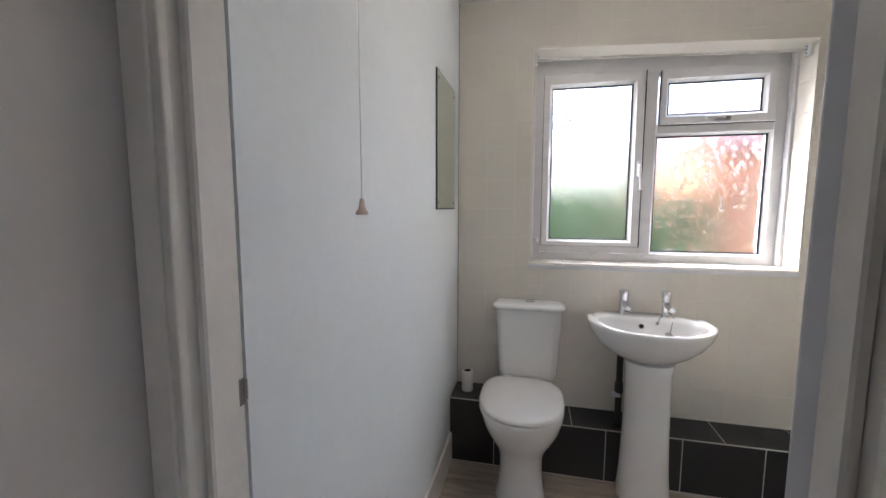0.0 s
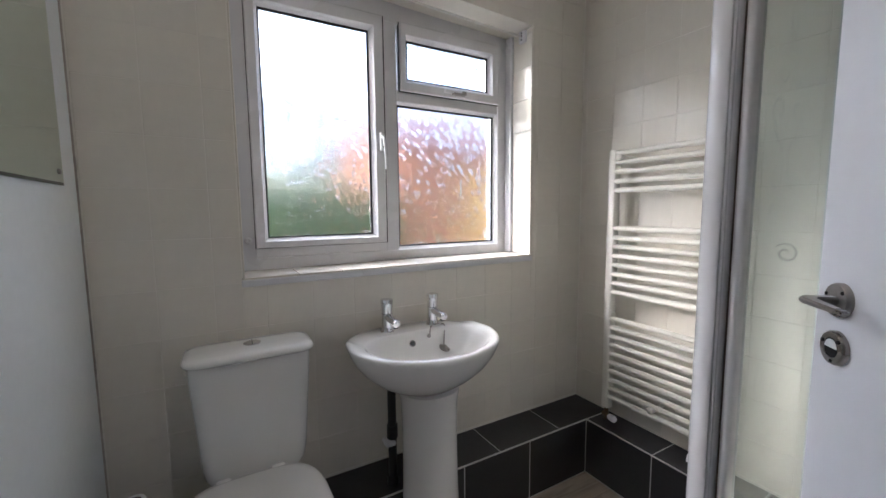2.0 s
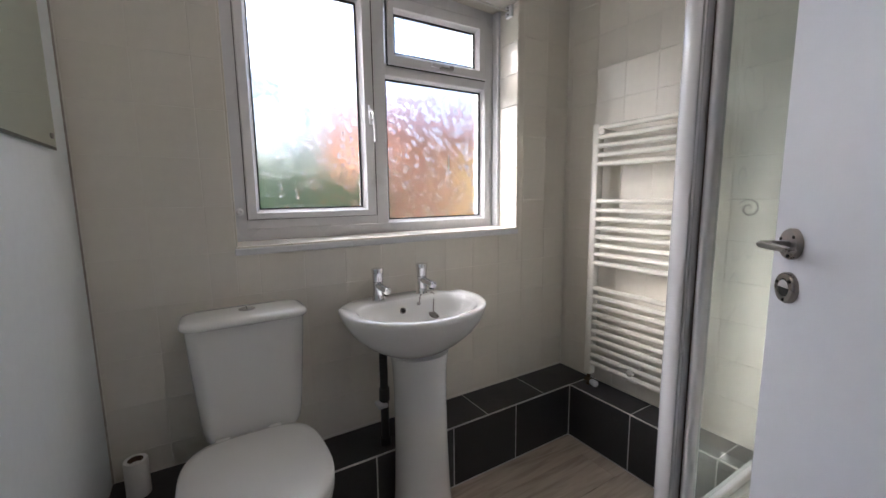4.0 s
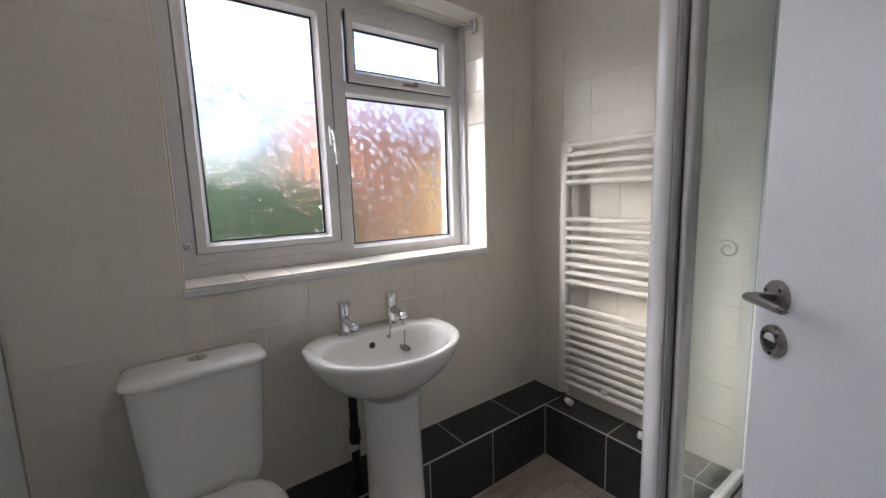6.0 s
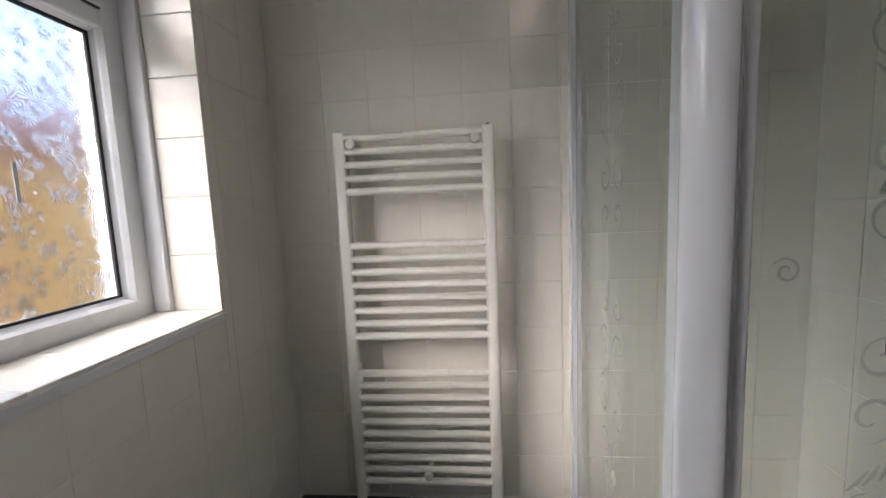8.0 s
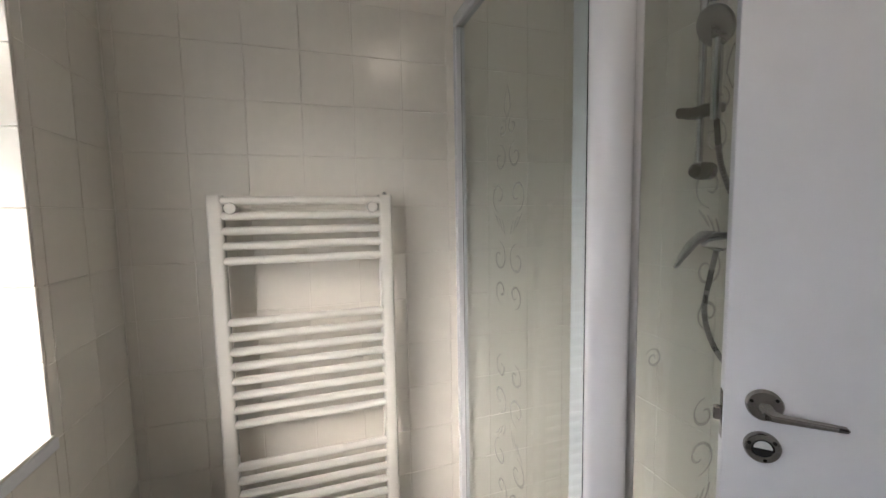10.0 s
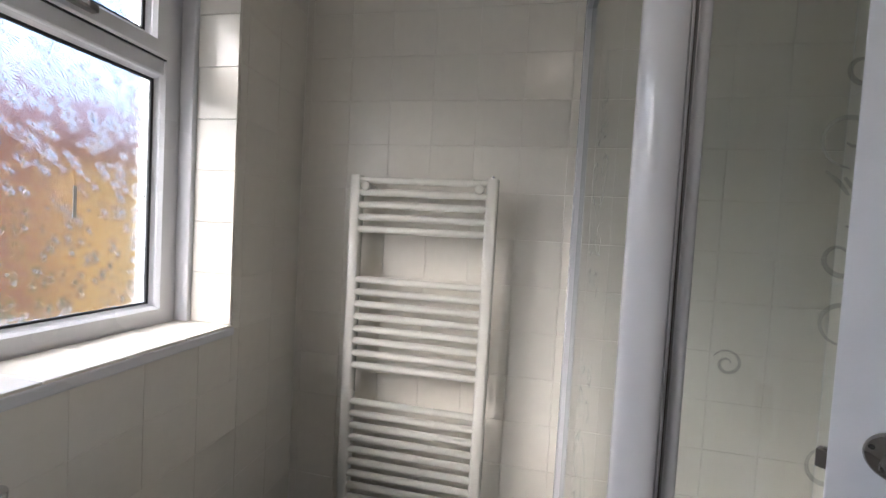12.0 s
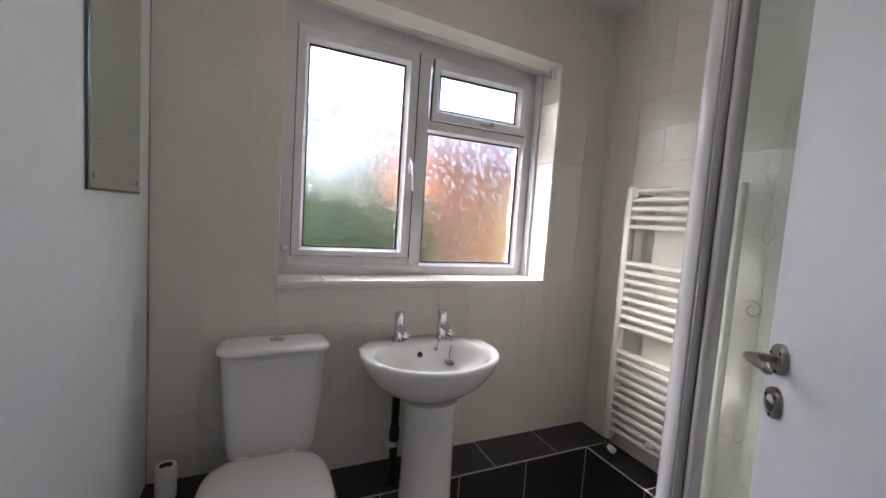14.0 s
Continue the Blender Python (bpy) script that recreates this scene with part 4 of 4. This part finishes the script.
loft(key, [[(HU + u, n, 0.9955 + v) for u, v in half] for n in (0.006, 0.0096)])
part("indicator", on_door(key), UPVC, lock, "white vacancy indicator")
for zc in (1.067, 0.995):
    key = bmesh.new()
    for a in (20, 140, 260):
        lathe(key, [(0.0028, 0), (0.0028, 0.0102)], (HU + 0.0195 * math.cos(radians(a)), 0, zc + 0.0195 * math.sin(radians(a))), (0, 1, 0), 10)
    part("screw", on_door(key), DARKHOLE, rose if zc > 1.03 else lock)
part("latch", on_door(boxes((WIDE, WIDE + 0.012, -0.026, -0.012, 1.022, 1.044), (WIDE - 0.001, WIDE + 0.0008, -0.030, -0.008, 0.99, 1.075), bevel=0.001)), STEEL, door, "steel latch bolt")

# ---- mirror on the painted wall ----
mirror = thing("mirror", (XW, 1.70, 1.266), "frameless greenish mirror screwed to the painted wall", "mirror")
bm = bmesh.new()
y0, y1, z0, z1 = 1.521, 1.884, 1.266, 1.822
loft(bm, [[(x, a, c) for a, c in ((y0 + d, z0 + d), (y1 - d, z0 + d), (y1 - d, z1 - d), (y0 + d, z1 - d))] for x, d in ((XW + 0.0005, 0), (XW + 0.006, 0), (XW + 0.0072, 0.006))], True, False)
part("edge", bm, MIRROR_EDGE, mirror)
part("silvering", boxes((XW + 0.004, XW + 0.0073, y0 + 0.006, y1 - 0.006, z0 + 0.006, z1 - 0.006)), MIRROR, mirror)
for a in (y0 + 0.03, y1 - 0.03):
    for c in (z0 + 0.03, z1 - 0.03):
        bm = bmesh.new()
        lathe(bm, [(0.0065, 0), (0.0065, 0.002), (0.004, 0.0035)], (XW + 0.0072, a, c), (1, 0, 0), 14)
        part("screw", bm, STEEL, mirror, smooth=40)

# ---- pull cord and ceiling lamp ----
pull = thing("light_pull_cord", (-0.275, 0.68, ZC), "light pull cord with a beige bell end", "pull cord")
bm = bmesh.new()
lathe(bm, [(0.032, 0), (0.032, -0.02), (0.02, -0.028)], (-0.275, 0.68, ZC - 0.001), seg=20)
part("switch", bm, UPVC, pull, smooth=40)
bm = bmesh.new()
tube(bm, [(-0.275, 0.68, ZC - 0.02), (-0.275, 0.68, 1.285)], 0.0010, 6)
part("cord", bm, CORD, pull)
bm = bmesh.new()
lathe(bm, [(0.003, 0.026), (0.0045, 0.022), (0.007, 0.006), (0.0125, -0.002), (0.0125, -0.006), (0.006, -0.006)], (-0.275, 0.68, 1.265), seg=18)
part("bell", bm, BELL, pull, smooth=50)
lamp = thing("ceiling_lamp", (0.385, 1.08, ZC), "warm lit round opal ceiling lamp", "ceiling lamp")
bm = bmesh.new()
lathe(bm, [(0.125, 0), (0.125, -0.012)], (0.385, 1.08, ZC - 0.001))
part("base", bm, UPVC, lamp)
bm = bmesh.new()
lathe(bm, [(0.118, -0.012), (0.115, -0.03), (0.095, -0.055), (0.06, -0.072), (0.02, -0.078)], (0.385, 1.08, ZC - 0.001))
part("shade", bm, OPAL, lamp, smooth=60)

# ---- outside ----
structure("ground", boxes((-120, 120, -120, 140, -0.6, -0.5)), GRASS, "green lawn outside", "ground")
house = thing("brick_outbuilding", (5.9, 9.3, -0.5), "orange brick outbuilding with brown tiled roof", "building", kind="structure")
part("wall", boxes((2.95, 9.0, 7.7, 11.0, -0.5, 2.5)), BRICK, house)
bm = bmesh.new()
loft(bm, [[(x, y, z) for y, z in ((7.45, 2.42), (9.3, 3.6), (11.2, 2.42))] for x in (2.8, 9.1)])
part("roof", bm, BRICK_ROOF, house)
fence = thing("timber_fence", (2.4, 4.4, -0.5), "honey-coloured timber fence panel", "fence")
for i in range(12):
    part("board", boxes((2.45 + 0.155 * i, 2.60 + 0.155 * i, 4.40, 4.42, -0.5, 1.62 + 0.01 * (i % 2))), FENCE, fence)
hedge = thing("hedge", (-0.5, 7.2, -0.5), "dense dark green garden hedge", "hedge", kind="stuff")
rnd = random.Random(5)
verts, faces = [], []
for i in range(6600):
    x = rnd.uniform(-6, 2.9)
    top = 1.78 + 0.2 * math.sin(1.7 * x) + 0.15 * math.sin(4.1 * x + 1)
    z = rnd.uniform(-0.5, top)
    y = 6.9 + 0.35 * rnd.random() + 0.25 * (z + 0.5) / 2
    u = Vector((rnd.gauss(0, 1), rnd.gauss(0, 1), rnd.gauss(0, 1))).normalized() * rnd.uniform(0.05, 0.11)
    w = u.orthogonal().normalized() * rnd.uniform(0.03, 0.06)
    c = Vector((x, y, z))
    n = len(verts)
    verts += [c - u, c + w, c + u, c - w]
    faces.append((n, n + 1, n + 2, n + 3))
me = bpy.data.meshes.new("leaves")
me.from_pydata([K * v - Vector(hedge.location) for v in verts], [], faces)
me.materials.append(LEAF)
ob = new("leaves", me)
ob.parent = hedge
part("twigs", boxes((-6, 2.9, 7.25, 7.6, -0.5, 1.5)), LEAF, hedge)

woods = thing("distant_trees", (-6, 27, -0.5), "hazy grey-green line of distant trees", "trees", kind="stuff")
rnd = random.Random(9)
verts, faces = [], []
for i in range(11500):
    x = rnd.uniform(-34, 20)
    top = 8.4 + 0.9 * math.sin(0.45 * x) + 0.7 * math.sin(1.3 * x + 2) + 0.4 * math.sin(3.1 * x)
    z = -0.5 + (top + 0.5) * (1 - rnd.random() ** 1.6)
    u = Vector((rnd.gauss(0, 1), rnd.gauss(0, 0.4), rnd.gauss(0, 1))).normalized() * rnd.uniform(0.15, 0.4)
    w = u.orthogonal().normalized() * rnd.uniform(0.12, 0.3)
    c = Vector((x, 27 + rnd.uniform(0, 2.5), z))
    n = len(verts)
    verts += [c - u, c + w, c + u, c - w]
    faces.append((n, n + 1, n + 2, n + 3))
me = bpy.data.meshes.new("crowns")
me.from_pydata([K * v - Vector(woods.location) for v in verts], [], faces)
me.materials.append(WOODS)
ob = new("crowns", me)
ob.parent = woods


# ---- wall tiles, last ----
def cells(u_lines, v_lines, keep, holes):
    """Tile rectangles of a grid, cut to the kept rectangle and round the holes."""
    out = []
    for a0, a1 in zip(u_lines, u_lines[1:]):
        for b0, b1 in zip(v_lines, v_lines[1:]):
            rects = [(max(a0, keep[0]), min(a1, keep[1]), max(b0, keep[2]), min(b1, keep[3]))]
            for h in holes:
                cut = []
                for u0, u1, v0, v1 in rects:
                    if u0 >= h[1] or u1 <= h[0] or v0 >= h[3] or v1 <= h[2]:
                        cut.append((u0, u1, v0, v1))
                        continue
                    if u0 < h[0]:
                        cut.append((u0, h[0], v0, v1))
                    if u1 > h[1]:
                        cut.append((h[1], u1, v0, v1))
                    m0, m1 = max(u0, h[0]), min(u1, h[1])
                    if v0 < h[2]:
                        cut.append((m0, m1, v0, h[2]))
                    if v1 > h[3]:
                        cut.append((m0, m1, h[3], v1))
                rects = cut
            out += [r for r in rects if r[1] - r[0] > 0.008 and r[3] - r[2] > 0.008]
    return out


TU, TV, TG = 0.1425, 0.1435, 0.0006
vl = [1.556 + TV * i for i in range(-11, 8)]
ul = [0.24 + TU * i for i in range(-6, 12)]
for u0, u1, v0, v1 in cells(ul, vl, (XW + 0.001, XE - 0.001, 0.26, ZC - 0.001), [(WX0, WX1, WZ0 - 0.002, WZL + 0.006), (XW, 0.08, 0, ZBL + 0.001)]):
    lay("tile", wall_north, u0 + TG, u1 - TG, YN - 0.0009, YN + 0.004, v0 + TG, v1 - TG, TILE, 0.0006, 0.12)
ul = [1.696 + TU * i for i in range(-11, 5)]
for u0, u1, v0, v1 in cells(ul, vl, (YS + 0.001, YN - 0.003, 0.0, ZC - 0.001), [(1.06, YN, 0, ZB + 0.001)]):
    lay("tile", wall_east, XE - 0.0016, XE + 0.004, u0 + TG, u1 - TG, v0 + TG, v1 - TG, TILE, 0.0010, 0.25)
ul = [0.375 + 0.2 * i for i in range(8)]
vl2 = [0.2 + 0.25 * i for i in range(10)]
for u0, u1, v0, v1 in cells(ul, vl2, (0.86, XE - 0.003, 0.2, ZC - 0.001), []):
    lay("tile", wall_south, u0 + TG, u1 - TG, YS - 0.004, YS + 0.0022, v0 + TG, v1 - TG, TILE, 0.001)
# Floor planks.
rnd = random.Random(3)
py = YH
while py < YB + 0.02:
    x = XW - rnd.uniform(0, 0.9)
    while x < XE:
        a, b = max(x, XW - 0.02), min(x + 1.2, XE)
        if b - a > 0.03:
            lay("plank", floor, a + 0.0006, b - 0.0006, py + 0.0006, min(py + 0.17, YB + 0.05) - 0.0006, -0.008, 0.0, FLOOR, 0.0008)
        x += 1.2
    py += 0.17
